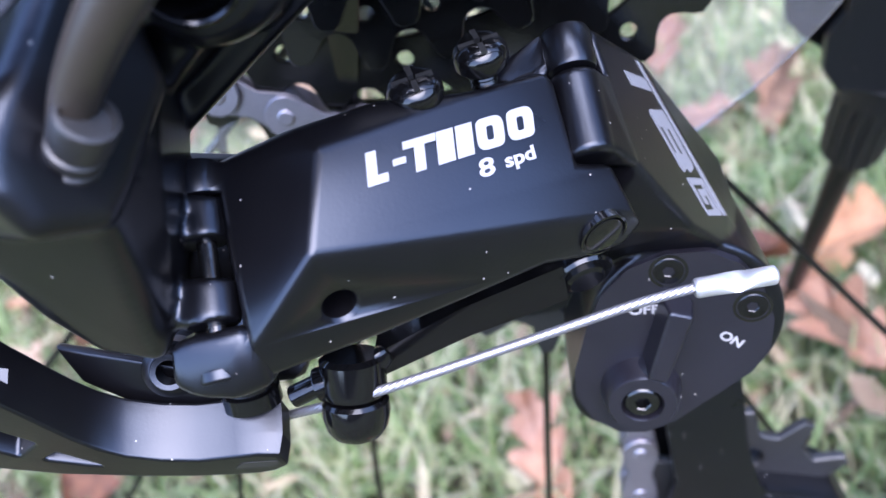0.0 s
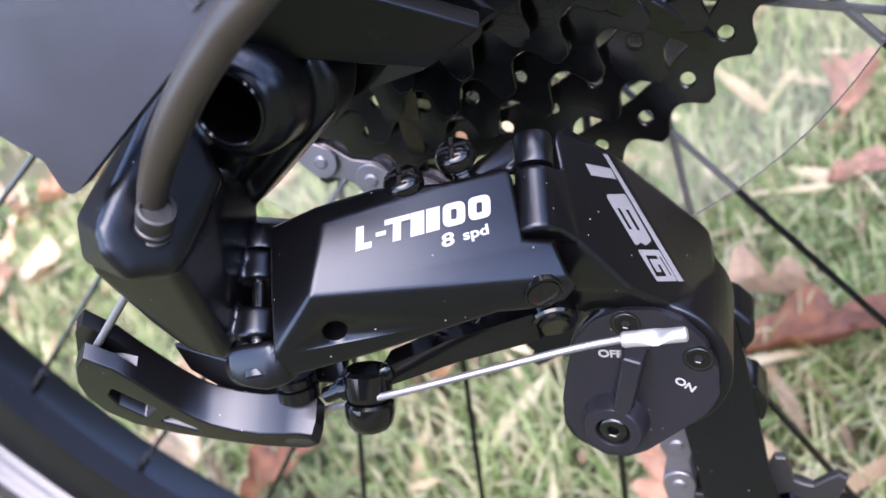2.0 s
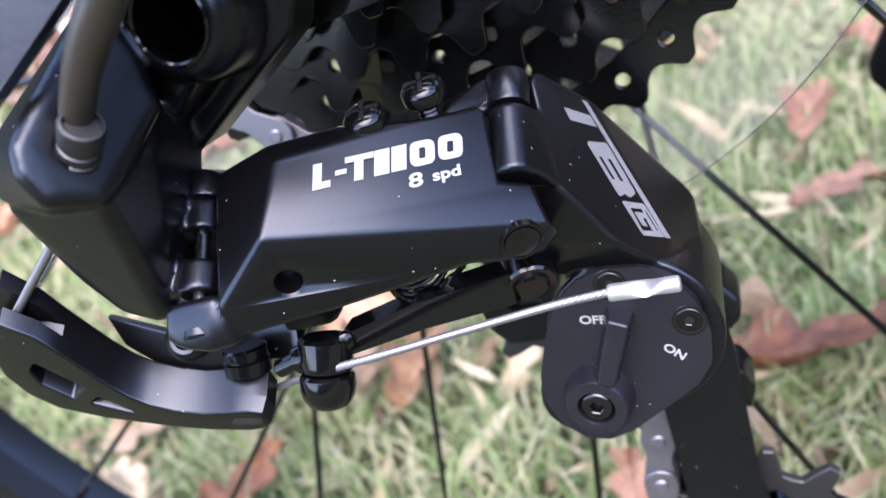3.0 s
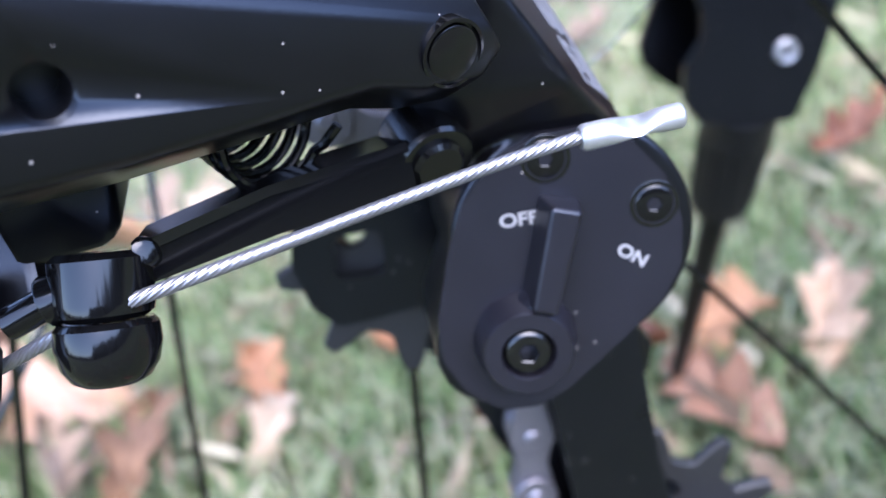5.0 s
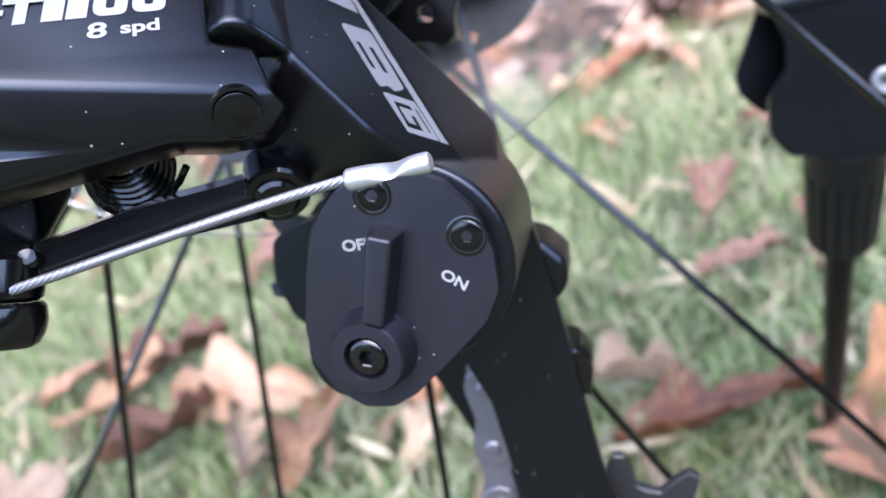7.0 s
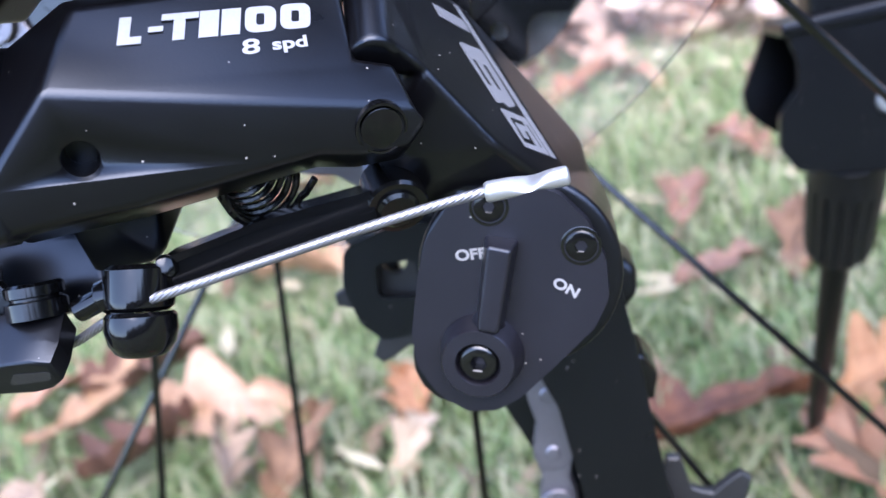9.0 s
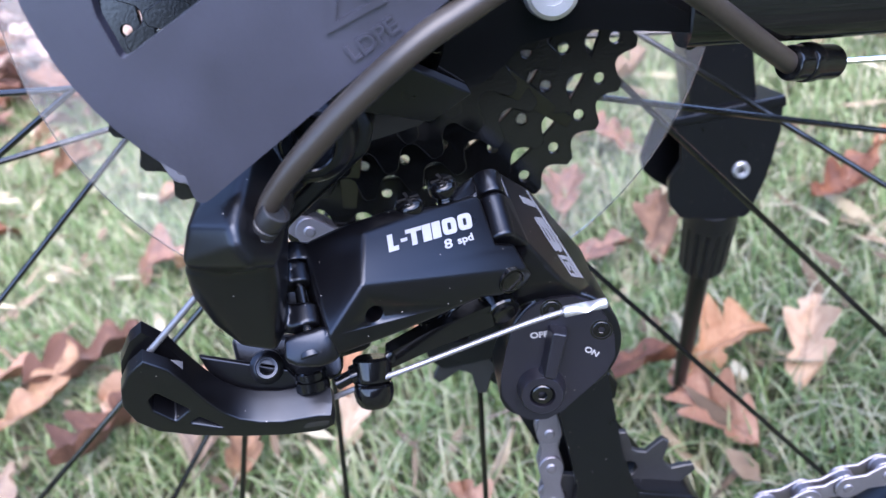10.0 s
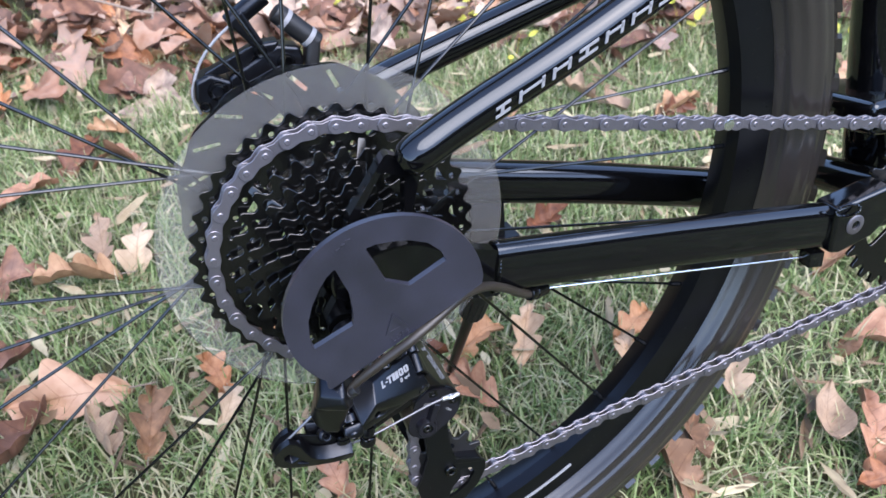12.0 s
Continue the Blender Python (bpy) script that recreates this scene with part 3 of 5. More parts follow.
part("stand_bolt", turned([(0, -0.4), (1.5, -0.4), (1.7, 1.0), (2.9, 1.2), (3.6, 0.5), (3.8, -1), (0, -1)], (129.7, 103.6, -109.7), (0, -1, 0), 28), ALLOY, stand, "silver bolt head")
FOOT, KNEE = V((122, 219, -287)), V((121, 113, -121))
down = (FOOT - KNEE).normalized()


def grip_bm():
    side = down.cross(V((1, 0, 0))).normalized()
    other = down.cross(side)
    bm, rings = bmesh.new(), []
    for hgt, r, cut in ((4, 9.0, 0.0), (5, 11.2, 0.0), (16, 11.8, 0.0), (18, 11.8, 0.10), (50, 11.0, 0.10), (52, 10.6, 0.0), (55, 8.0, 0.0), (58, 5.6, 0.0)):
        rings.append([bm.verts.new(KNEE + down * hgt + r * (1 - cut * (k % 4 == 0)) * (math.cos(2 * math.pi * k / 64) * side + math.sin(2 * math.pi * k / 64) * other)) for k in range(64)])
    for a, b in zip(rings, rings[1:]):
        for k in range(64):
            bm.faces.new((a[k], a[(k + 1) % 64], b[(k + 1) % 64], b[k]))
    bm.faces.new(rings[0])
    bm.faces.new(rings[-1])
    return bm


part("grip", grip_bm(), RUBBER, stand)
part("leg", sweep([KNEE + down * 54, KNEE + down * 100, FOOT + down * 14], [5.2, 4.6, 3.8], 18), SATIN, stand)
# ---- rear derailleur ----
def shell(points, faces):
    """A closed body from named corners."""
    bm = bmesh.new()
    v = {k: bm.verts.new(p) for k, p in points.items()}
    for f in faces:
        bm.faces.new([v[k] for k in f])
    bmesh.ops.recalc_face_normals(bm, faces=bm.faces)
    return bm


def loft(stations):
    """A closed body through cross-sections of equal count."""
    bm = bmesh.new()
    rings = [[bm.verts.new(p) for p in st] for st in stations]
    n = len(rings[0])
    for a, b in zip(rings, rings[1:]):
        for k in range(n):
            bm.faces.new((a[k], a[(k + 1) % n], b[(k + 1) % n], b[k]))
    bm.faces.new(rings[0])
    bm.faces.new(rings[-1])
    bmesh.ops.recalc_face_normals(bm, faces=bm.faces)
    return bm


def socket_screw(head, axis, r, h, name, mat, parent, recess=0.5, label=""):
    """A screw head with a hexagonal socket: head is the middle of its top, axis points out."""
    axis = V(axis).normalized()
    x = axis.orthogonal().normalized()
    y = axis.cross(x)
    bm, rings, n = bmesh.new(), [], 36
    for rr, hgt, hexed in ((0.05, -1.9, 0), (recess, -1.9, 1), (recess, -0.12, 1), (recess + 0.06, 0.0, 1), (0.78, 0.0, 0), (0.9, -0.10, 0), (1.0, -0.35, 0), (1.0, -2.1, 0)):
        row = []
        for k in range(n):
            a = 2 * math.pi * k / n
            f = math.cos(math.pi / 6) / math.cos((a % (math.pi / 3)) - math.pi / 6) if hexed else 1.0
            row.append(bm.verts.new(V(head) + axis * hgt * h + r * rr * f * (math.cos(a) * x + math.sin(a) * y)))
        rings.append(row)
    for a, b in zip(rings, rings[1:]):
        for k in range(n):
            bm.faces.new((a[k], a[(k + 1) % n], b[(k + 1) % n], b[k]))
    bm.faces.new(rings[0])
    bm.faces.new(rings[-1])
    return part(name, bm, mat, parent, label)


def lettering(words, at, height, mat, parent, name, lean=0.0, wide=1.0, deep=0.03):
    """Words with Blender's own font, as thin raised print. at: frame in millimetres, its origin at the foot of the first letter."""
    curve = bpy.data.curves.new(name, "FONT")
    curve.body, curve.size, curve.extrude, curve.shear, curve.offset = words, height / 0.72, deep, lean, 0.06
    tmp = bpy.data.objects.new(name, curve)
    scene.collection.objects.link(tmp)
    data = bpy.data.meshes.new_from_object(tmp.evaluated_get(bpy.context.evaluated_depsgraph_get()))
    bpy.data.objects.remove(tmp)
    data.transform(Matrix.Scale(MM, 4) @ at @ Matrix.Diagonal((wide, 1, 1, 1)))
    data.materials.clear()
    data.materials.append(mat)
    ob = new(name, data)
    ob.parent = parent
    return ob


HINGE = V((0.088, -0.73, -0.675)).normalized()
HINGE_AT = V((-23, -57.7, -51.4))


def on_hinge(k):
    return HINGE_AT + HINGE * k


def ear(k0, k1, r, root):
    """A hinge eye of the knuckle: a barrel on the hinge line that runs back into the body."""
    side = HINGE.cross(V((1, 0, 0))).normalized()
    back = side.cross(HINGE)
    pts = []
    for k in (k0, k1):
        pts += [on_hinge(k) + r * (math.cos(a * 0.35) * side + math.sin(a * 0.35) * back) for a in range(18)]
        pts += [on_hinge(k) + V(root) + 1.6 * side, on_hinge(k) + V(root) - 2.0 * side]
    return hull(pts, 0.25, 2)


def cast(ob, grain, passes):
    """Melt a part's overlapping bodies into one smooth casting. grain: in millimetres."""
    keep, ob.parent = ob.parent, None
    ob.modifiers.clear()
    melt = ob.modifiers.new("melt", "REMESH")
    melt.mode, melt.voxel_size, melt.use_smooth_shade = "VOXEL", grain * MM, True
    ease = ob.modifiers.new("ease", "SMOOTH")
    ease.factor, ease.iterations = 0.5, passes
    data = bpy.data.meshes.new_from_object(ob.evaluated_get(bpy.context.evaluated_depsgraph_get()))
    ob.modifiers.clear()
    ob.data, ob.parent = data, keep
    data.materials.clear()
    data.materials.append(SATIN)
    for p in data.polygons:
        p.use_smooth = True


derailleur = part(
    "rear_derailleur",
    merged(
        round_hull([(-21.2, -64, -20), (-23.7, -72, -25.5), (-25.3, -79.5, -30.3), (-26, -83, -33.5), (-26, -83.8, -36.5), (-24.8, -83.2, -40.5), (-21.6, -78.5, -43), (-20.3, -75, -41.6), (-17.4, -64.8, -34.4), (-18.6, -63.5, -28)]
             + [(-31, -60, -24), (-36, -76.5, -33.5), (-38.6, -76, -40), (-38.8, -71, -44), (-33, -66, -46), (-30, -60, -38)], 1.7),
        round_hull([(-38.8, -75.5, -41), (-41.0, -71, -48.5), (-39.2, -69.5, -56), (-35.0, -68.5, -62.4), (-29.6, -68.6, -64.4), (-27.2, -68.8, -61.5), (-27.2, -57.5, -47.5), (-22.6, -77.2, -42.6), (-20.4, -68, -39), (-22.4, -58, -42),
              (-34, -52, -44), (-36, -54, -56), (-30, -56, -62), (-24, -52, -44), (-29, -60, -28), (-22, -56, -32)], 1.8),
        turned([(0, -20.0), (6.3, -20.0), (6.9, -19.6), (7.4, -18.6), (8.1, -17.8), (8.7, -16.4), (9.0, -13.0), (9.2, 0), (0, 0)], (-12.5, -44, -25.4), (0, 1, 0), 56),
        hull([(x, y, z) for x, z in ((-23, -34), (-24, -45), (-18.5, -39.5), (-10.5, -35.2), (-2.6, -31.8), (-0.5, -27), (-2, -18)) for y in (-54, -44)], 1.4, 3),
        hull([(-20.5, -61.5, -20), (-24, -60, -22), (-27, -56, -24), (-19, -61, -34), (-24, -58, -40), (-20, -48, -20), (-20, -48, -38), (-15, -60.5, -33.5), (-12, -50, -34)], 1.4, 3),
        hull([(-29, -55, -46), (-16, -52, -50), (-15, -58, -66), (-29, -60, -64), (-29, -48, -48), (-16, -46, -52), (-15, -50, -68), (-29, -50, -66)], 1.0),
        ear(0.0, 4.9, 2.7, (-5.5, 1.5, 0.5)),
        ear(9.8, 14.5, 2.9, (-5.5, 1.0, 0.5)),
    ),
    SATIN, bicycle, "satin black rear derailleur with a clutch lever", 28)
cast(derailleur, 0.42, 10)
part("pivot_lip", turned([(5.0, -20.2), (5.35, -20.5), (5.7, -20.3), (5.7, -19.0), (5.0, -8.0), (5.0, -20.2)], (-12.5, -44, -25.4), (0, 1, 0), 48), GLOSS, derailleur)
part("hinge_pin", rod(on_hinge(-3), on_hinge(16), 1.15, 12), STEEL_BLACK, derailleur, "dark steel hinge pin")

# outer link: a face with print, a lower face with a hole, a left face, drawn from two planes
T_O, T_N, T_U = V((7.41, -56.43, -54.43)), V((0.534, -0.65, 0.54)), V((0.788, 0.615, -0.04))
T_AT = frame_of(T_O, T_U, T_N.cross(T_U))


def on_face(u, v, lift=0.0):
    return T_AT @ V((u, v, lift))


def on_front(k):
    """Along the front hinge line, upwards."""
    return V((21.1, -47.8, -59.4)) + k * V((-0.036, 0.716, 0.697))


def build_outer_link():
    front = {"a": on_face(-20.5, -0.4), "b": on_face(18.0, -12.6), "c": on_face(18.0, -6.2), "d": on_face(13.6, -4.3), "e": on_face(16.1, 5.9), "f": on_face(15.4, 7.3), "m": on_face(5.2, 8.6, -0.3), "k": on_face(-14.6, 9.2), "g": on_face(-4.8, 12.1, -2.5), "h": on_face(-14.7, 12.8, -3.0)}
    low = {"p1": (-17.2, -70.8, -67.2), "p2": (-4.9, -64.6, -68.1), "p3": (3.9, -60.5, -68.1), "p4": (9.1, -58.1, -68.0), "p5": (14.0, -55.8, -68.0), "p6": (18.2, -53.6, -69.4), "p7": (23.6, -51.0, -70.0), "p8": (26.2, -50.1, -67.8)}
    left = {"tip": (-17.2, -72.0, -62.2), "tl": (-21.0, -55.5, -48.0)}
    pts = {k: V(p) for k, p in {**front, **low, **left}.items()}
    edge = ["tl", "h", "g", "m", "f", "e", "d", "c", "b", "p8", "p7", "p6", "p5", "p4", "p3", "p2", "p1", "tip"]
    back = V((-3.4, 6.8, -2.6))
    pts.update({k + "_": pts[k] + back for k in edge})
    faces = [["a", "b", "c", "d", "e", "f", "m", "k"], ["k", "m", "g", "h"], ["a", "b", "p8", "p7", "p6", "p5", "p4", "p3", "p2", "p1", "tip"], ["h", "k", "a", "tip", "tl"]]
    faces += [[x, y, y + "_", x + "_"] for x, y in zip(edge, edge[1:] + edge[:1])]
    faces.append([k + "_" for k in edge])
    body = soften(shell(pts, faces), 1.1, 16, 3)
    leg = hull([(-26.3, -71, -60.9), (-27.1, -72.6, -65.3), (-18.0, -70.4, -60.2), (-17, -72, -62.5), (-16.6, -71.8, -67.6), (-24.5, -73.4, -66.8), (-20, -73.2, -68), (-26.5, -66, -63), (-26.8, -67.5, -68), (-16.5, -66, -63), (-16.5, -66.5, -69.3)], 1.0, 3)
    ear = merged(rod(on_front(11.6), on_front(17.4), 3.2, 32, 0.7), hull([on_front(12) + V((-2.6, 0, 1.2)), on_front(17) + V((-2.6, 0, 1.2)), on_front(12) + V((0, 2.4, -2)), on_front(17) + V((0, 2.4, -2)), (11, -46.5, -49.5), (12, -42, -47.5), (13, -37, -50)], 0.6))
    upper = merged(rod(on_hinge(-4.6), on_hinge(-0.35), 2.75, 24, 0.4), hull([on_hinge(-4.4) + V((0, 2.4, -1)), on_hinge(-0.5) + V((0, 2.4, -1)), on_hinge(-4.4) + V((0, -1.6, 1.6)), on_hinge(-0.5) + V((0, -1.4, 1.6)), (-17.5, -55.5, -48), (-17.5, -58.5, -50.5), (-17, -50, -52)], 0.5))
    return part("outer_link", merged(body, leg, ear, upper), SATIN, derailleur, "satin black link arm with silver print", 26)


outer_link = build_outer_link()
LOW_N = V((0.416, -0.886, -0.203)).normalized()


def bore(ob, at, axis, r, deep):
    """Drill a round hole with a broken edge into a finished part."""
    tool = turned([(0, -deep), (r, -deep), (r, -0.35), (r + 0.35, 0.1), (r + 0.35, 2), (0, 2)], at, axis, 32)
    cutter = bpy.data.objects.new("cutter", mesh_of("cutter", tool, SATIN))
    scene.collection.objects.link(cutter)
    cutter.parent = bicycle
    ob.parent, keep = bicycle, ob.parent
    cut = ob.modifiers.new("bore", "BOOLEAN")
    cut.operation, cut.object, cut.solver, cut.use_self = "DIFFERENCE", cutter, "EXACT", True
    data = bpy.data.meshes.new_from_object(ob.evaluated_get(bpy.context.evaluated_depsgraph_get()))
    ob.modifiers.clear()
    ob.parent = keep
    ob.data = data
    bpy.data.objects.remove(cutter)


bore(derailleur, V((-12.5, -64, -25.4)), V((0, -1, 0)), 5.2, 17.0)
bore(outer_link, V((-7.9, -67.5, -61.6)), LOW_N, 1.95, 5.2)
part("link_pin", turned([(0, 0.45), (2.3, 0.45), (2.55, 0.3), (2.65, -0.2), (2.8, -0.2), (2.9, 0.35), (3.2, 0.3), (3.3, -0.8), (0, -0.8)], V((20.9, -52.3, -67.0)) + LOW_N * 0.35, LOW_N + V((0, 0, -0.15)), 32), GLOSS, derailleur)
part("link_pin", turned([(0, -0.1), (2.6, -0.1), (2.8, -0.4), (2.8, -1.4), (0, -1.4)], (-21.8, -71.3, -66.7), V((0.1, -0.62, -0.78)), 32), SATIN, derailleur)

# print on the outer link: the maker's mark as plain slanted blocks, the speed in letters


def slab(corners, at, mat, parent, name, thick=0.12):
    return part(name, plate(corners, [], at @ Matrix.Translation((0, 0, 0.08)), thick), mat, parent)


def mark_block(x0, x1, foot, top, slant=0.30):
    return [(x0 + slant * foot, foot), (x1 + slant * foot, foot), (x1 + slant * top, top), (x0 + slant * top, top)]


MARK_AT = T_AT @ Matrix.Translation((-11.5, 3.4, 0)) @ Matrix.Rotation(math.atan2(-2.4, 21.6), 4, "Z")
for shape in (
    mark_block(0.0, 1.25, 0.0, 3.6), mark_block(1.25, 2.5, 0.0, 0.95), mark_block(3.15, 4.75, 1.35, 2.05),
    mark_block(4.5, 8.6, 2.75, 3.6), mark_block(5.85, 7.15, 0.0, 2.75), mark_block(8.7, 10.9, 0.0, 3.6), mark_block(11.2, 13.4, 0.0, 3.6),
):
    slab(shape, MARK_AT, PRINT, derailleur, "printed_mark")
for x in (13.9, 18.1):
    part("printed_mark", plate(rounded(mark_block(x, x + 3.7, 0.0, 3.6), 1.1), [rounded(mark_block(x + 1.35, x + 2.3, 1.0, 2.6), 0.3)], MARK_AT @ Matrix.Translation((0, 0, 0.07)), 0.12), PRINT, derailleur)
lettering("8", T_AT @ Matrix.Translation((1.0, -0.8, 0.05)) @ Matrix.Rotation(math.atan2(-2.4, 21.6), 4, "Z"), 2.0, PRINT, derailleur, "printed_speed", 0.15, 1.55)
lettering("spd", T_AT @ Matrix.Translation((4.6, -1.0, 0.05)) @ Matrix.Rotation(math.atan2(-2.4, 21.6), 4, "Z"), 1.6, PRINT, derailleur, "printed_speed", 0.1, 1.4)


lettering("LDPE", on_guard(1.2, -10.1) @ Matrix.Rotation(radians(22), 4, "Z") @ Matrix.Translation((0, 0, -0.3)), 2.9, PLASTIC, guard, "raised_word", 0.0, 1.05, 0.25)


# limit screws
def limit_screw(head):
    out = V((0.05, -0.30, 0.95)).normalized()
    head = V(head)
    body = turned([(0, 0.5), (0.5, 0.5), (0.7, 1.7), (1.5, 1.7), (2.5, 1.35), (3.15, 0.6), (3.35, -0.2), (3.25, -1.3), (2.7, -1.9), (1.7, -1.9)] + [(1.75 - 0.25 * (k % 2), -2.1 - 0.4 * k) for k in range(14)] + [(0, -7.8)], head, out, 28)
    screw = part("limit_screw", body, GLOSS, derailleur, "glossy black cross-head screw")
    side = (out.cross(V((1, 0.3, 0)))).normalized()
    for axis in (side, out.cross(side)):
        other = out.cross(axis)
        c = head + out * 1.55
        for s in (-1, 1):
            part("cross_slot", hull([c + axis * s * a + other * b * 0.33 + out * d for a in (0.5, 2.4) for b in (-1, 1) for d in (-0.5, 0.16)], 0.0), RUBBER, derailleur)


limit_screw((2.7, -50.2, -45.7))
limit_screw((10.4, -45.1, -44.6))

# front knuckle with the model mark
K_O, K_N, K_U = V((30.39, -34.91, -61.56)), V((0.855, -0.299, 0.424)), V((0.352, -0.267, -0.897))
K_AT = frame_of(K_O, K_U, K_N.cross(K_U))


def on_knuckle(u, v, lift=0.0):
    return K_AT @ V((u, v, lift))


knuckle = part(
    "knuckle",
    merged(
        hull([on_knuckle(-14.8, -3.6), on_knuckle(-6.8, 7.6), on_knuckle(18.6, 7.4), on_knuckle(20.5, 3), on_knuckle(14.6, -5.8), on_knuckle(2.2, -11.8), on_knuckle(-9, -6.4),
              (23, -25, -50), (32.5, -16, -65), (43.0, -13, -80), (44.0, -14, -92), (44, -33, -90), (16.4, -42.4, -72.0), (19, -27, -74), (22, -24, -56), (17, -38.5, -79), (40.6, -34.2, -83.4), (27, -39.5, -78.5)], 0.7, 3),
        rod(on_front(0.0), on_front(11.2), 3.2, 32, 0.7),
        hull([on_front(0.4) + K_N * 3.12, on_front(10.9) + K_N * 3.12, (26.9, -46.2, -62.2), (24.9, -38.4, -52.8), on_front(0.4) + V((0, 2.0, -2.4)), on_front(10.9) + V((0, 2.0, -2.4)), (26, -36, -56), (25, -42, -63)], 0.4),
        turned([(0, 0), (14.0, 0), (14.3, -0.6), (14.3, -24), (0, -24)], (31.5, -39.8, -92.5), (0.0, -1, 0), 56),
        hull([(20.2 + 7 * math.cos(k * 0.4), y, -104 + 7.2 * math.sin(k * 0.4)) for k in range(16) for y in (-39.8, -20)] + [(18.5, -39.8, -88), (42, -39.8, -100), (20, -20, -90), (40, -20, -100)], 0.6),
    ),
    SATIN, derailleur, "satin black knuckle with a grey model mark", 28)
cast(knuckle, 0.36, 4)
for shape in (
    [(-7.8, -0.4), (-5.6, -0.6), (-2.8, 4.7), (-4.9, 4.8)],
    [(-7.7, 5.1), (-7.2, 6.0), (18.4, 6.8), (17.8, 5.6)],
):
    slab(shape, K_AT, GREYPRINT, derailleur, "model_mark", 0.10)
for shape, gaps in (
    (rounded([(-1.7, 0.1), (-0.9, 2.0), (0.1, 4.8), (9.4, 4.7), (9.4, 2.6), (8.4, 1.9), (8.5, 0.3)], 0.7, 4), ([(1.4, 0.9), (5.5, 0.95), (5.8, 1.7), (1.6, 1.65)], [(2.4, 2.7), (6.4, 2.7), (6.7, 3.5), (2.7, 3.5)])),
    (rounded([(9.1, 0.2), (11.4, 5.1), (17.7, 5.4), (15.4, 0.5)], 0.3, 3), ([(10.7, 1.2), (11.9, 3.8), (12.6, 3.8), (11.6, 1.7), (14.1, 1.7), (14.7, 2.8), (13.2, 2.8), (13.5, 3.5), (15.8, 3.5), (14.7, 1.0)], [(12.3, 4.3), (12.5, 4.7), (16.3, 4.8), (16.1, 4.4)])),
):
    part("model_mark", plate(shape, [rounded(g, 0.12, 2) for g in gaps], K_AT @ Matrix.Translation((0, 0, 0.08)), 0.10), GREYPRINT, derailleur)

# clutch cover plate, lever, screws
CAP_N = V((-0.07, -1, 0)).normalized()
CAP_AT = frame_of((33, -41.2, -92), (1, -0.07, 0), (0, 0, 1))


def cap_xy(x, z):
    return ((x - 33) / math.cos(math.atan(0.07)), z + 92)


cap_line = [cap_xy(*p) for p in ((17.4, -90), (20.0, -84.8), (24.2, -80.8), (29.5, -79.0), (35.0, -79.3), (39.3, -82.0), (42.2, -86.2), (43.6, -92), (43.0, -97.5), (40.3, -101.5), (34.5, -105.9), (28.0, -110.6), (24.0, -112.2), (19.8, -111.8), (16.0, -108.6), (14.0, -103.6), (14.4, -98.5))]
clutch_cover = part("clutch_cover", plate(rounded(cap_line, 4, 3), [], CAP_AT, 1.8, 0.35), SATIN_LIT, derailleur, "satin black cover plate")
clutch_cover.data.transform(Matrix.Translation((-0.010, 0.055, 0.070)))
clutch_cover.location = (0.010, -0.055, -0.070)
cam.data.dof.focus_object = clutch_cover  # the shot stays focused on the derailleur
for spot in ((29.7, -81.9), (40.7, -89.5)):
    head = CAP_AT @ V((*cap_xy(*spot), 0.12))
    socket_screw(head, CAP_N, 2.35, 1.0, "cover_screw", GLOSS, derailleur, 0.34)
    part("screw_seat", turned([(2.3, 0.02), (2.55, 0.05), (2.75, -0.02), (2.75, -0.4), (2.3, -0.4), (2.3, 0.02)], CAP_AT @ V((*cap_xy(*spot), 0.03)), CAP_N, 32), STEEL_BLACK, derailleur)


def on_cap(x, z, lift=0.0):
    return CAP_AT @ V((*cap_xy(x, z), lift))


def lever_bm():
    """A round boss with sloping sides, and a fin from it to a rounded tip."""
    boss = turned([(6.1, 0), (5.9, 0.5), (5.35, 3.4), (5.0, 3.9), (3.2, 3.95), (3.0, 3.6), (3.0, 1.5), (0, 1.5)], on_cap(23.9, -102.8, 0), CAP_N, 48)
    pts = []
    for x, z, half, top in ((30.7, -86.5, 1.25, 3.9), (29.0, -91.5, 1.0, 4.1), (26.4, -98.2, 0.95, 4.1)):
        pts += [on_cap(x - half, z + 0.4 * half, top), on_cap(x + half, z - 0.4 * half, top), on_cap(x - half - 0.7, z + 0.4 * half + 0.3, 0), on_cap(x + half + 0.4, z - 0.4 * half, 0)]
    foot = [on_cap(x, z, lift) for x, z, lift in ((21.5, -98.6, 0), (24.6, -98.0, 3.4), (27.4, -98.8, 3.4), (28.6, -99.5, 0), (26.4, -95, 0), (24.4, -96.9, 0), (26.6, -95.6, 3.6), (28.2, -96.2, 3.6))]
    return merged(boss, round_hull(pts, 0.6), hull(foot, 0.5, 3))


lever = part("clutch_lever", lever_bm(), SATIN_LIT, derailleur, "black clutch lever", 40)
socket_screw(on_cap(23.9, -102.8, 3.7), CAP_N, 2.75, 1.2, "lever_screw", STEEL_BLACK, derailleur, 0.42)
lettering("OFF", CAP_AT @ Matrix.Translation((*cap_xy(23.5, -88.6), 0.05)) @ Matrix.Rotation(radians(-4), 4, "Z"), 1.55, SOFTPRINT, derailleur, "printed_word", 0.0, 1.15)
lettering("ON", CAP_AT @ Matrix.Translation((*cap_xy(35.7, -94.3), 0.05)) @ Matrix.Rotation(radians(-40), 4, "Z"), 1.5, SOFTPRINT, derailleur, "printed_word", 0.0, 1.15)

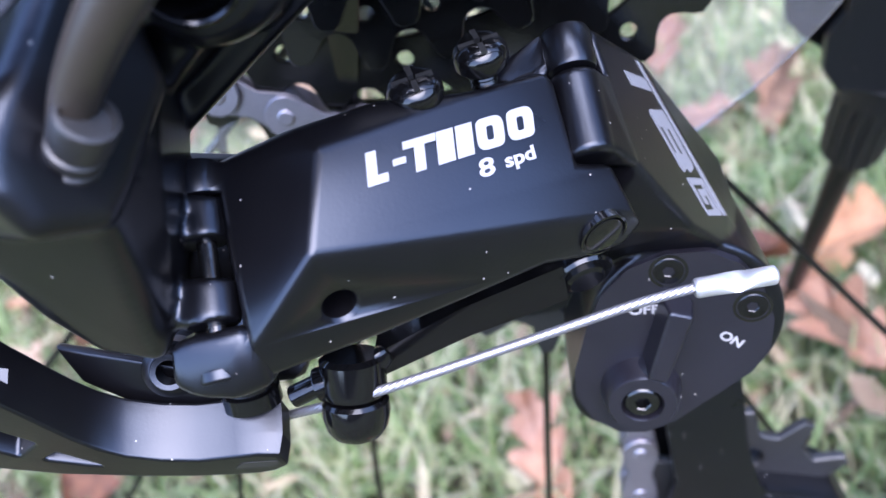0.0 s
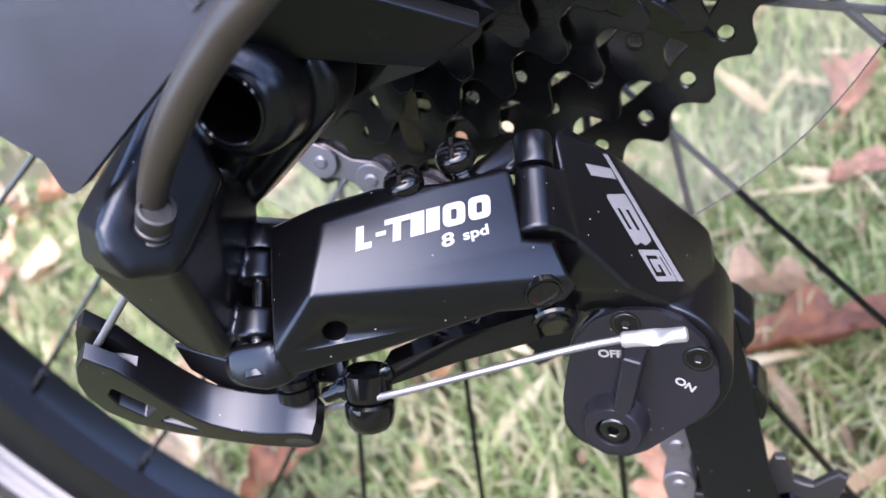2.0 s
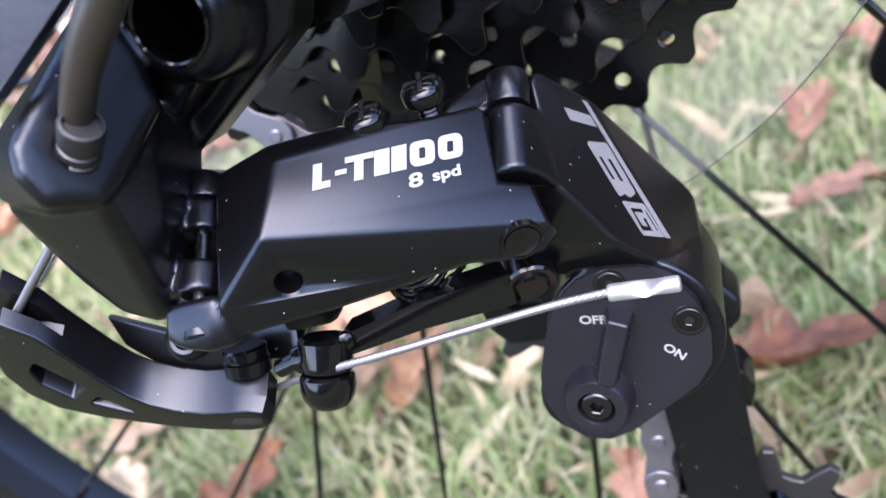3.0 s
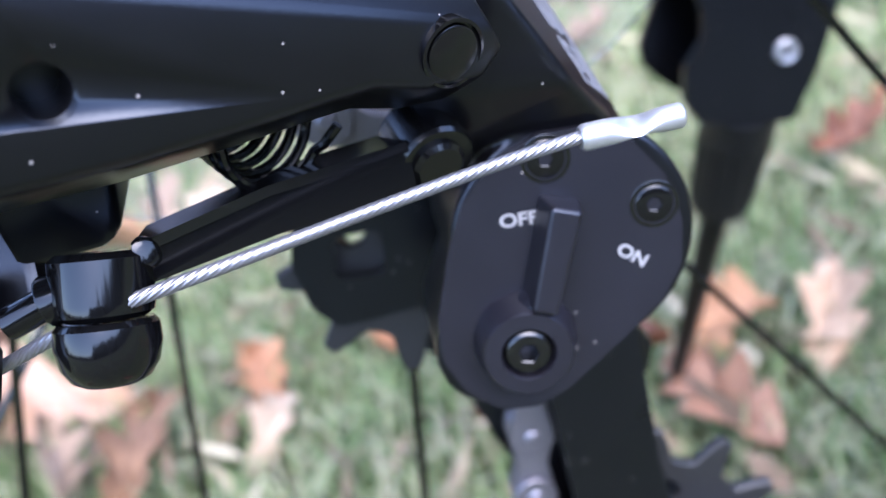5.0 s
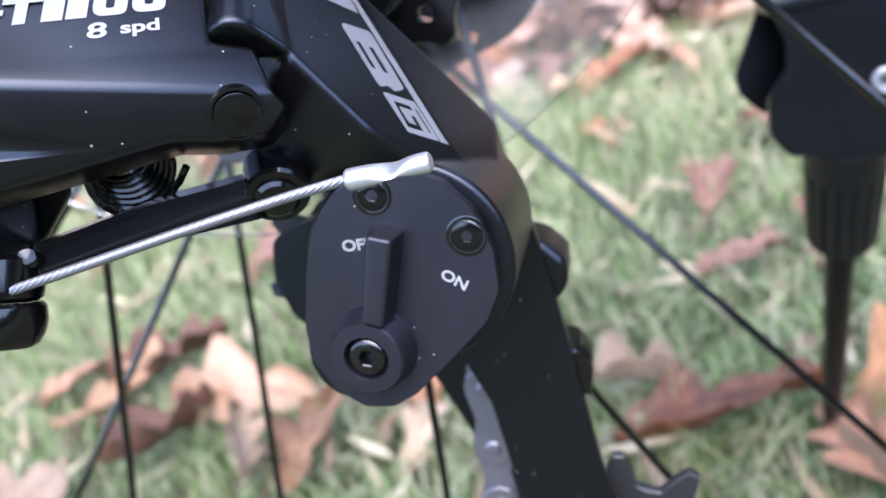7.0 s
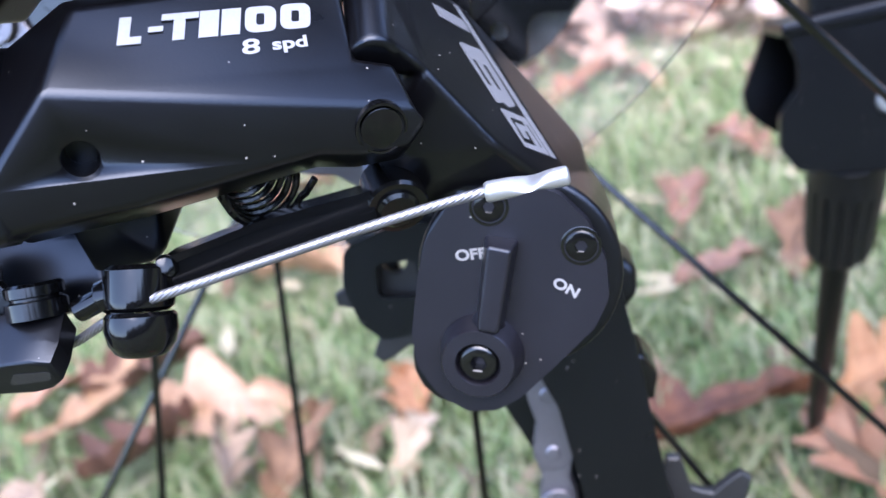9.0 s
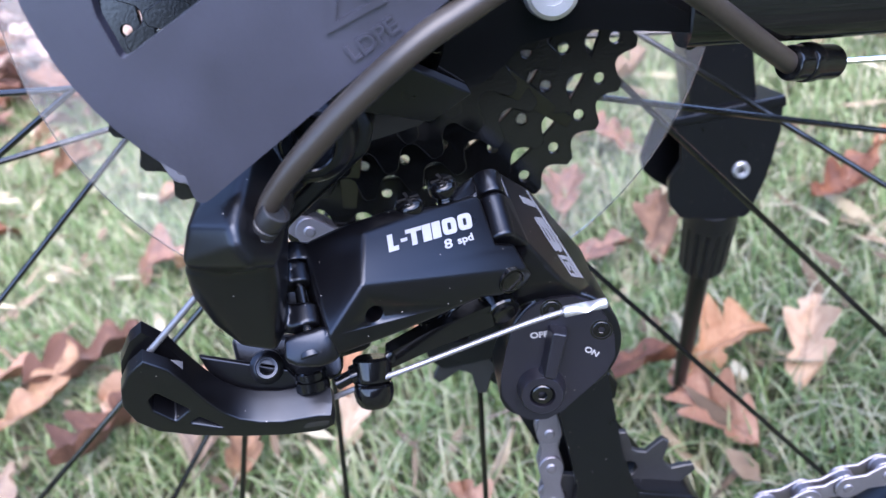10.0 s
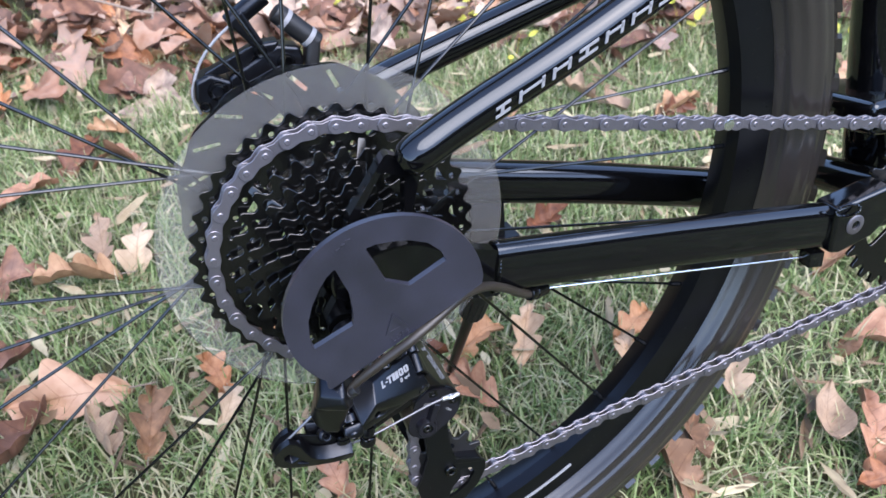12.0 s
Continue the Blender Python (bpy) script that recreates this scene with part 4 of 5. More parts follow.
# lower link and its pins, the return spring
part("lower_link", merged(
    loft([[(-9.5, -57.2, -76.6), (-9.5, -57.4, -80.0), (-9.5, -51, -81), (-9.5, -51, -77)], [(2, -51.2, -75.6), (2, -51.6, -80.0), (3, -45, -81), (3, -45, -76)], [(15.5, -44.6, -76.0), (15.5, -45.2, -81.0), (16.5, -38, -82), (16.5, -38, -77)]]),
    loft([[(-9.5, -57.7, -76.2), (-9.5, -57.7, -77.2), (-9.5, -52, -77.2), (-9.5, -52, -76.2)], [(2, -51.8, -75.2), (2, -51.8, -76.2), (3, -45, -76.2), (3, -45, -75.2)], [(15.5, -45.2, -75.6), (15.5, -45.4, -76.6), (16.5, -38, -76.6), (16.5, -38, -75.6)]]),
    turned([(0, 0), (4.0, 0), (4.3, -0.5), (4.3, -6), (0, -6)], (18.2, -43.4, -79.0), V((0.25, -0.85, -0.47)), 32)), GLOSS, derailleur, "glossy black lower link", 30)
part("link_pin", turned([(0, 0.7), (2.4, 0.7), (2.9, 0.3), (2.9, -1), (0, -1)], (18.2, -43.5, -79.1), V((0.25, -0.85, -0.47)), 28), GLOSS, derailleur)
part("inner_link", hull([(-22, -56, -64), (-22, -52, -78), (-13, -50, -78), (-10, -48, -62), (-18, -42, -77), (-12, -40, -72), (-18, -44, -62)], 1), SATIN, derailleur)


def build_spring():
    a, b = V((-4.6, -40.0, -68.2)), V((3.6, -49.5, -71.2))
    along = (b - a).normalized()
    x = along.cross(V((0, 0, 1))).normalized()
    y = along.cross(x)
    turns, path = 7.4, []
    for k in range(201):
        f = k / 200
        r = 3.0 + 2.4 * f ** 0.7
        t = 2 * math.pi * turns * f
        path.append(a + (b - a) * f + r * (math.cos(t) * x + math.sin(t) * y))
    path += [path[-1] + V((1.2, -0.6, 0.6)), path[-1] + V((3.0, -1.0, 2.2))]
    part("return_spring", sweep(path, 0.52, 8, up=tuple(along)), GLOSS, derailleur, "black wound steel spring")


build_spring()

# cable clamp with its dome bolt
CLAMP = V((-0.14, -0.30, -0.94)).normalized()
part("cable_clamp", merged(
    turned([(0, 0), (3.4, 0), (4.1, -0.5), (4.3, -1.5), (4.3, -5.2), (3.6, -5.8), (0, -5.8)], (-13.4, -58.3, -81.8), CLAMP, 32),
    hull([(-9.5, -58.6, -75.6), (-7.4, -57.4, -75.4), (-9.0, -59.0, -78.6), (-7.2, -58, -78.2), (-10, -55, -76), (-8, -54, -79)], 0.8),
    rod((-17.6, -58.2, -79.2), (-21.4, -58.8, -80.2), 1.5, 14, 0.3), rod((-15, -58, -78.8), (-17.8, -58.3, -79.2), 2.3, 14, 0.3)), GLOSS, derailleur, "glossy black cable clamp")
part("clamp_bolt", turned([(0, 2.2), (2.0, 2.2), (2.0, 5.2), (2.4, 5.7), (3.3, 5.2), (4.1, 4.0), (4.5, 2.2), (4.4, 0.6), (4.0, 0.1), (0, 0.1)], (-13.4, -58.3, -81.8), CLAMP, 32), GLOSS, derailleur, "polished black dome-nut bolt")

# cable guide arm at the back
ARM_AT = frame_of((0, -72.2, -62), (1, 0, 0), (0, -0.33, 1))


def arm_xy(line):
    return [(x, (z + 62) * 1.053) for x, z in line]


def arm_slice(line, holes, near, far, rim=None):
    """A slice of the arm between two depths behind its face; it leans upwards as it goes back. rim: the depth whose edge is broken."""
    bm = plate(arm_xy(line), [arm_xy(h) for h in holes], Matrix.Translation((0, 0, -near)), far - near)
    if rim is not None:
        edges = [e for e in bm.edges if all(abs(v.co.z + rim) < 1e-3 for v in e.verts) and e.calc_face_angle(0) > 1]
        bmesh.ops.bevel(bm, geom=edges, offset=0.4, segments=3, profile=0.5, affect="EDGES", clamp_overlap=True)
    for v in bm.verts:
        if v.co.x > -25.5 and v.co.z > -1.0:
            v.co.x -= 0.9 + 0.9 * v.co.z
        v.co.y -= 0.444 * v.co.z
    bmesh.ops.transform(bm, matrix=ARM_AT, verts=bm.verts)
    return bm


arm_top = [(-50.2, -62.4), (-48.6, -66.2), (-46.9, -71.0), (-45.6, -74.4), (-44.0, -77.4), (-41.7, -79.8), (-38.0, -81.8), (-33.5, -83.1), (-28.5, -83.3), (-24.9, -83.5), (-22.6, -84.4)]
arm_low = [(-22.6, -87.2), (-24.2, -88.0), (-27.4, -88.2), (-34.8, -87.2), (-41.9, -85.4), (-52.0, -82.1), (-59.2, -78.5), (-62.3, -74.4), (-62.9, -69.5), (-61.2, -65.2), (-57.8, -61.2), (-53.9, -58.9)]
arm_holes = [rounded([(-55.0, -67.6), (-50.3, -74.2), (-54.5, -76.7), (-57.7, -72.4), (-57.4, -69.4)], 0.7, 3), rounded([(-49.4, -76.7), (-45.1, -82.0), (-52.2, -78.0)], 0.4, 3)]
arm_core = [(-51, -65), *arm_top[1:], *arm_low[:6], (-57.4, -76.6), (-59.6, -73.6), (-60.2, -69.8), (-58.6, -66.6), (-55.6, -64)]
arm_back = [(-49.9, -61.6), *arm_top[1:], *arm_low[:9], (-60.4, -63.4), (-56.4, -58.6), (-53.2, -56.8)]
cable_arm = part("cable_arm", merged(
    arm_slice(arm_top + arm_low, arm_holes, 0.0, 2.6, 0.0),
    arm_slice(arm_core, arm_holes, 2.6, 4.2),
    arm_slice(arm_back, arm_holes, 4.2, 6.8, 6.8)), SATIN, derailleur, "satin black curved cable guide arm", 40)
part("arm_slot", plate(rounded(arm_xy([(-30.2, -86.3), (-24.4, -86.6), (-23.6, -85.4), (-28.5, -84.8)]), 0.7), [], ARM_AT @ Matrix.Translation((0, 0, 0.06)), 0.5), RUBBER, derailleur)
part("arm_pin", turned([(0, 1.0), (3.2, 1.0), (3.6, 0.6), (3.6, -0.6), (3.1, -0.8), (3.1, -1.1), (3.8, -1.3), (3.8, -3.4), (0, -3.4)], (-26.2, -58.6, -76.4), V((0.05, 0.20, 0.97)), 32), GLOSS, derailleur, "polished collar under the link")
part("cable_roller", turned([(1.6, 1.2), (1.6, -4), (0, -4), (0, -5), (3.4, -5), (3.7, -4), (3.7, -0.6), (3.0, 0.2), (2.5, 0.4), (2.3, 1.1), (1.6, 1.0)], (-34.6, -60.2, -72.0), V((0.25, -0.85, 0.35)), 32), SATIN, derailleur)
part("arm_wall", hull([(-48.5, -59.5, -66.4), (-39.4, -59, -70.4), (-31, -58.5, -74.5), (-28, -58.5, -80), (-40, -59.5, -79), (-47, -60, -72), (-48.5, -58, -66.4), (-39.4, -57.5, -70.4), (-31, -57, -74.5), (-28, -57, -80), (-40, -58, -79), (-47, -58.5, -72)], 0.5), SATIN, derailleur)
part("arm_bracket", hull([(-44, -50, -68), (-20, -50, -72), (-20, -54, -82), (-44, -54, -80), (-44, -44, -70), (-20, -42, -76), (-30, -46, -84)], 1.5), SATIN, derailleur)

# bare gear cable and its crimp
def stranded(path, r, pitch=9.0, wires=9):
    """A wire rope: a bundle with a fluted outline that twists along the path."""
    pts, bm, rings, gone, n = smooth_path(path, 40), bmesh.new(), [], 0.0, wires * 8
    for i, p in enumerate(pts):
        d = (pts[min(i + 1, len(pts) - 1)] - pts[max(i - 1, 0)]).normalized()
        x = d.cross(V((0, 0, 1))).normalized()
        y = x.cross(d)
        if i:
            gone += (p - pts[i - 1]).length
        turn = 2 * math.pi * gone / (pitch * 1.0)
        row = []
        for k in range(n):
            a = 2 * math.pi * k / n
            rr = r * (0.84 + 0.18 * abs(math.cos(wires * (a - turn) / 2)))
            row.append(bm.verts.new(p + rr * (math.cos(a) * x + math.sin(a) * y)))
        rings.append(row)
    for a, b in zip(rings, rings[1:]):
        for k in range(n):
            bm.faces.new((a[k], a[(k + 1) % n], b[(k + 1) % n], b[k]))
    bm.faces.new(rings[0])
    bm.faces.new(rings[-1])
    return bm


part("gear_cable", merged(
    stranded([(-31, -69.6, -41.5), (-42, -69.4, -50), (-53.7, -69.4, -58.8), (-58.6, -68.4, -62.6), (-60.6, -67.0, -67.0)], 0.7),
    stranded([(-26, -57.5, -84.8), (-23.4, -57.5, -84.2), (-17, -59.5, -81.8), (-11, -60.3, -80.2), (-2, -58.8, -79.4), (12, -55.9, -78.3), (24, -53.2, -77.6), (33, -51.9, -77.2)], 0.64)), CABLE, derailleur, "bright stranded steel cable", 60)


def crimp_bm():
    """A pressed aluminium sleeve: round ends, a twisted pinched waist."""
    a, b = V((31.2, -52.1, -77.4)), V((41.4, -51.6, -77.5))
    d = (b - a).normalized()
    x = d.cross(V((0, 0, 1))).normalized()
    y = x.cross(d)
    rows = []
    for i in range(49):
        f = i / 48
        end = 1.32 - 0.10 * f - 0.25 * max(0.0, 1 - 30 * f) - 0.45 * max(0.0, 1 - 24 * (1 - f)) ** 2
        pinch = math.exp(-(((f - 0.52) / 0.17) ** 2))
        row = []
        for k in range(40):
            a_k = 2 * math.pi * k / 40
            at = a_k - 1.1 - 0.9 * (f - 0.52)
            r = end / math.hypot(math.cos(at) / (1 - 0.74 * pinch), math.sin(at) / (1 + 0.22 * pinch))
            row.append(a.lerp(b, f) + r * (math.cos(a_k) * x + math.sin(a_k) * y))
        rows.append(row)
    return loft(rows)


part("cable_crimp", crimp_bm(), ALLOY, derailleur, "crimped aluminium cable end", 50)

# cage with its two jockey wheels
def jockey(centre, y, teeth, name="jockey_wheel"):
    pitch = 12.7 * teeth / 2 / math.pi
    line = []
    for k in range(teeth):
        for f, r in ((-0.5, -3.4), (-0.3, -3.0), (-0.16, 1.0), (-0.08, 3.4), (0.08, 3.4), (0.16, 1.0), (0.3, -3.0)):
            a = 2 * math.pi * (k + 0.5 + f) / teeth
            line.append(((pitch + r) * math.cos(a), (pitch + r) * math.sin(a)))
    holes = [ring(12, 2.6, 0.55 * pitch * math.cos(a), 0.55 * pitch * math.sin(a)) for a in (2 * math.pi * j / 5 for j in range(5))]
    return part(name, plate(line, holes, upright(y - 1.2, centre.x, centre.y), 2.4, 0.3, 1), RUBBER, derailleur, "black toothed jockey wheel")


jockey(GUIDE[0], 0.0, 9)
jockey(TENSION[0], -1.0, 11)
CAGE_Y = -9.5
cage_line = [(30, -92), (44, -96), (45.5, -118), (46.5, -150), (49, -165), (66, -171.5), (70, -176), (69, -184), (63, -195), (54, -203), (43, -205), (31, -201), (24, -193), (22, -183), (27, -172), (31, -160), (29.5, -130), (24, -112)]
cage_hole = [(52, -176), (60, -178), (62, -182), (57, -191), (48, -197), (42, -198), (46, -190), (52, -184)]
part("cage_plate", plate(rounded(cage_line, 4, 3), [rounded(cage_hole, 2, 3)], upright(CAGE_Y), 2.2, 0.5), SATIN, derailleur, "satin black outer cage plate", 30)
guide_line = [(-4, -93), (-6, -100.5), (-4.6, -108.5), (-1, -112.5), (12, -112), (22, -108), (24, -94), (8, -90)]
part("cage_plate", plate(rounded(guide_line, 5, 4), [rounded([(1.4, -97.2), (9, -97.6), (8, -105), (0.2, -104)], 1.5, 3)], upright(-5.0), 1.6, 0.4), SATIN, derailleur, "satin black guide plate with a window", 30)
inner_line = [(-5, -96), (2, -90), (14, -90), (24, -98), (30, -112), (34, -130), (36, -160), (52, -166), (68, -176), (66, -192), (52, -202), (36, -200), (26, -188), (24, -160), (14, -130), (0, -116), (-7, -108)]
part("cage_plate", plate(rounded(inner_line, 5, 3), [rounded([(2, -96), (12, -96), (13, -106), (2, -104)], 2, 3), ring(14, 5, 45, -181)], upright(8.5), 2.0, 0.5), SATIN, derailleur, "satin black inner cage plate", 30)
part("cage_stop", merged(hull([(41, -8, -101), (45, -8, -102.4), (48.2, -8, -106.5), (47.6, -8, -111), (44, -8, -114.5), (41, 4, -101), (45, 4, -102.4), (48.2, 4, -106.5), (47.6, 4, -111), (44, 4, -114.5), (38, -4, -108)], 1.4, 3)), SATIN, derailleur)
part("cage_bolt", hull([(43, -8, -122), (46.5, -8, -123), (48.6, -8, -127), (47, -8, -132.6), (44, -8, -131), (43, 3, -122), (46.5, 3, -123), (48.6, 3, -127), (47, 3, -132.6), (44, 3, -131)], 0.9, 2), GLOSS, derailleur)
socket_screw((45, -12.6, -174), (0, -1, 0), 4.0, 1.6, "cage_bolt", GLOSS, derailleur)
part("cage_bar", hull([(49, -10, -166), (66, -10, -171.5), (69, -10, -176), (49, -10, -171), (49, 8, -167), (66, 8, -172), (69, 8, -176), (49, 8, -172)], 0.8), SATIN, derailleur)

# gear cable hose from the chainstay to the derailleur
hose_line = [(-23, -76.8, -36.6), (-19.5, -77.6, -31.4), (-14.3, -79.4, -26.5), (-9.2, -80.8, -22.5), (-2.6, -82.1, -17.7), (3.8, -83, -13.7), (8.5, -83.4, -11), (14.1, -82.8, -8.2), (20, -81.2, -6.1), (30.2, -77.5, -2.7), (39.5, -72.0, -1.9), (49.5, -65.0, -4.4), (59.9, -58.0, -9.5), (71.3, -50.0, -18.5), (83.0, -43.0, -29.0), (92, -36, -36.6)]
hose_path = smooth_path(hose_line)
hose = part("gear_cable_hose", sweep(hose_path, [min(2.4, 1.85 + 0.028 * (V(p) - V((-22.6, -77.0, -36.6))).length) for p in hose_path], 18, up=(0, -1, 0)), HOSE, bicycle, "brown-black cable hose")
boot_dir = (V((-16, -80, -30)) - V((-23, -76.8, -36.6))).normalized()
part("boot", turned([(0, -3), (2.55, -3), (2.55, -1.6), (2.2, -1.4), (2.2, -0.9), (2.55, -0.7), (2.55, 0.2), (2.2, 0.4), (2.2, 0.9), (2.6, 1.1), (2.6, 2.0), (2.3, 2.2), (2.3, 2.7), (2.65, 2.9), (2.75, 5.6), (2.6, 6.0), (2.2, 6.1), (2.0, 5.5), (0, 5.5)], (-22.6, -77.0, -36.6), boot_dir, 28), RUBBER, hose, "ribbed rubber boot")
part("ferrule", merged(rod((91, -36.6, -36), (104.5, -29.5, -39.6), 4.0, 24, 0.8), rod((95, -34.5, -37), (98, -32.9, -37.8), 4.5, 24, 0.6)), GLOSS, hose)
part("cable", rod((104, -29.8, -39.5), (290, -34, -66), 0.75, 8), BRIGHT, hose, "bright bare cable under the chainstay")
part("cable_stop", hull([(284, -40, -60), (296, -40, -61), (284, -40, -71), (296, -40, -73), (284, -30, -60), (296, -30, -61), (284, -30, -71), (296, -30, -73)], 1.5), PAINT, hose)


# ---- the lawn, its fallen leaves and the litter along its edge: metres ----
def varied(name, low, high, rough, piece=True, through=0.0, extra=None, size=60.0, bump=0.3, mottle=0.35, veins=False):
    """A natural surface whose colour runs from low to high, from piece to piece and in blotches."""
    m = bpy.data.materials.new(name)
    m.use_nodes = True
    nodes, links = m.node_tree.nodes, m.node_tree.links
    shader = nodes["Principled BSDF"]
    shader.inputs["Roughness"].default_value = rough
    shader.inputs["Specular IOR Level"].default_value = 0.35
    pick = nodes.new("ShaderNodeNewGeometry").outputs["Random Per Island"] if piece else nodes.new("ShaderNodeObjectInfo").outputs["Random"]
    where = nodes.new("ShaderNodeTexCoord")
    noise = nodes.new("ShaderNodeTexNoise")
    noise.inputs["Scale"].default_value, noise.inputs["Detail"].default_value = size, 6
    links.new(where.outputs["Object"], noise.inputs["Vector"])
    add = nodes.new("ShaderNodeMath")
    add.operation = "MULTIPLY_ADD"
    links.new(noise.outputs[0], add.inputs[0])
    add.inputs[1].default_value = 2 * mottle
    shift = nodes.new("ShaderNodeMath")
    shift.operation = "SUBTRACT"
    links.new(pick, shift.inputs[0])
    shift.inputs[1].default_value = mottle
    links.new(shift.outputs[0], add.inputs[2])
    ramp = nodes.new("ShaderNodeValToRGB")
    stops = [low, *(extra or []), high]
    ramp.color_ramp.elements[0].color = (*stops[0], 1)
    ramp.color_ramp.elements[1].color = (*stops[-1], 1)
    for i, c in enumerate(stops[1:-1]):
        e = ramp.color_ramp.elements.new((i + 1) / (len(stops) - 1))
        e.color = (*c, 1)
    links.new(add.outputs[0], ramp.inputs[0])
    colour = ramp.outputs[0]
    if veins:
        split = nodes.new("ShaderNodeSeparateXYZ")
        links.new(where.outputs["Object"], split.inputs[0])

        def sum_of(kind, a, b):
            n = nodes.new("ShaderNodeMath")
            n.operation = kind
            for slot, v in zip(n.inputs, (a, b)):
                if isinstance(v, (int, float)):
                    slot.default_value = v
                else:
                    links.new(v, slot)
            return n.outputs[0]

        off = sum_of("ABSOLUTE", split.outputs["Y"], 0)
        rib = sum_of("LESS_THAN", off, 0.0006)
        slant = sum_of("SUBTRACT", split.outputs["X"], sum_of("MULTIPLY", off, 0.9))
        side = sum_of("LESS_THAN", sum_of("PINGPONG", slant, 0.007), 0.0004)
        vein = nodes.new("ShaderNodeMix")
        vein.data_type, vein.blend_type = "RGBA", "MULTIPLY"
        links.new(sum_of("MULTIPLY", sum_of("MAXIMUM", rib, side), 0.6), vein.inputs["Factor"])
        links.new(ramp.outputs[0], vein.inputs["A"])
        vein.inputs["B"].default_value = (0.45, 0.38, 0.33, 1)
        colour = vein.outputs["Result"]
    links.new(colour, shader.inputs["Base Color"])
    relief = nodes.new("ShaderNodeBump")
    relief.inputs["Strength"].default_value, relief.inputs["Distance"].default_value = bump, 0.001
    links.new(noise.outputs[0], relief.inputs["Height"])
    links.new(relief.outputs[0], shader.inputs["Normal"])
    if through:
        leak = nodes.new("ShaderNodeBsdfTranslucent")
        links.new(ramp.outputs[0], leak.inputs["Color"])
        mix = nodes.new("ShaderNodeMixShader")
        mix.inputs[0].default_value = through
        links.new(shader.outputs[0], mix.inputs[1])
        links.new(leak.outputs[0], mix.inputs[2])
        links.new(mix.outputs[0], nodes["Material Output"].inputs["Surface"])
    return m


SOIL = varied("lawn_soil", (0.018, 0.020, 0.009), (0.070, 0.072, 0.030), 0.95, False, 0.0, [(0.036, 0.042, 0.016), (0.050, 0.045, 0.022)], 5, 0.6, 0.55)
GRASS = varied("grass_blades", (0.060, 0.100, 0.031), (0.47, 0.415, 0.265), 0.58, True, 0.3, [(0.12, 0.18, 0.055), (0.18, 0.245, 0.085), (0.235, 0.29, 0.115), (0.31, 0.325, 0.16), (0.38, 0.355, 0.21)], 30, 0.1, 0.2)
LEAF_TAN = varied("tan_leaf", (0.16, 0.085, 0.045), (0.56, 0.37, 0.22), 0.6, False, 0.2, [(0.30, 0.165, 0.085), (0.42, 0.25, 0.135)], 90, 0.6, 0.5, True)
LEAF_ORANGE = varied("orange_leaf", (0.11, 0.042, 0.022), (0.50, 0.26, 0.125), 0.55, False, 0.25, [(0.24, 0.095, 0.042), (0.38, 0.165, 0.07)], 90, 0.6, 0.5, True)
LEAF_PINK = varied("pinkish_leaf", (0.14, 0.07, 0.046), (0.45, 0.27, 0.165), 0.5, False, 0.15, [(0.31, 0.155, 0.088)], 90, 0.6, 0.5, True)
LEAF_PALE = varied("pale_leaf", (0.26, 0.175, 0.115), (0.52, 0.38, 0.25), 0.65, False, 0.2, [(0.40, 0.28, 0.175)], 90, 0.6, 0.5, True)
LITTER = varied("leaf_litter", (0.07, 0.035, 0.022), (0.50, 0.37, 0.27), 0.6, True, 0.15, [(0.15, 0.07, 0.042), (0.27, 0.135, 0.078), (0.32, 0.20, 0.135), (0.22, 0.15, 0.115)])
CRUMB = varied("dead_bits", (0.10, 0.065, 0.035), (0.44, 0.37, 0.23), 0.7, True, 0.15, [(0.17, 0.11, 0.062), (0.26, 0.19, 0.11), (0.34, 0.27, 0.16)])
WEED = varied("weed_leaf", (0.10, 0.20, 0.04), (0.50, 0.42, 0.06), 0.5, True, 0.3, [(0.30, 0.42, 0.07)])
TWIG = material("dry_twig", (0.20, 0.15, 0.11), 0.8, 0.0, 0.4, 300, 0.5, 0.4)
SKY_SCREEN = varied("sky_screen", (0.02, 0.024, 0.012), (0.10, 0.085, 0.045), 0.9, True, 0.0, [(0.05, 0.055, 0.025)], 1.2, 0.0, 0.5)


def build_ground():
    bm = bmesh.new()
    bmesh.ops.create_grid(bm, x_segments=150, y_segments=150, size=60)
    for v in bm.verts:
        near = math.hypot(v.co.x, v.co.y)
        if near > 3:
            v.co.z = 0.05 * math.sin(v.co.x * 0.7) * math.cos(v.co.y * 0.9) * min(1, (near - 3) / 6)
    tagged(new("ground", mesh_of("ground", bm, SOIL, scale=1)), "brown lawn soil under grass and fallen leaves", "lawn", kind="structure")


build_ground()


def edge_of_litter(x):
    return 0.98 - 0.22 * x


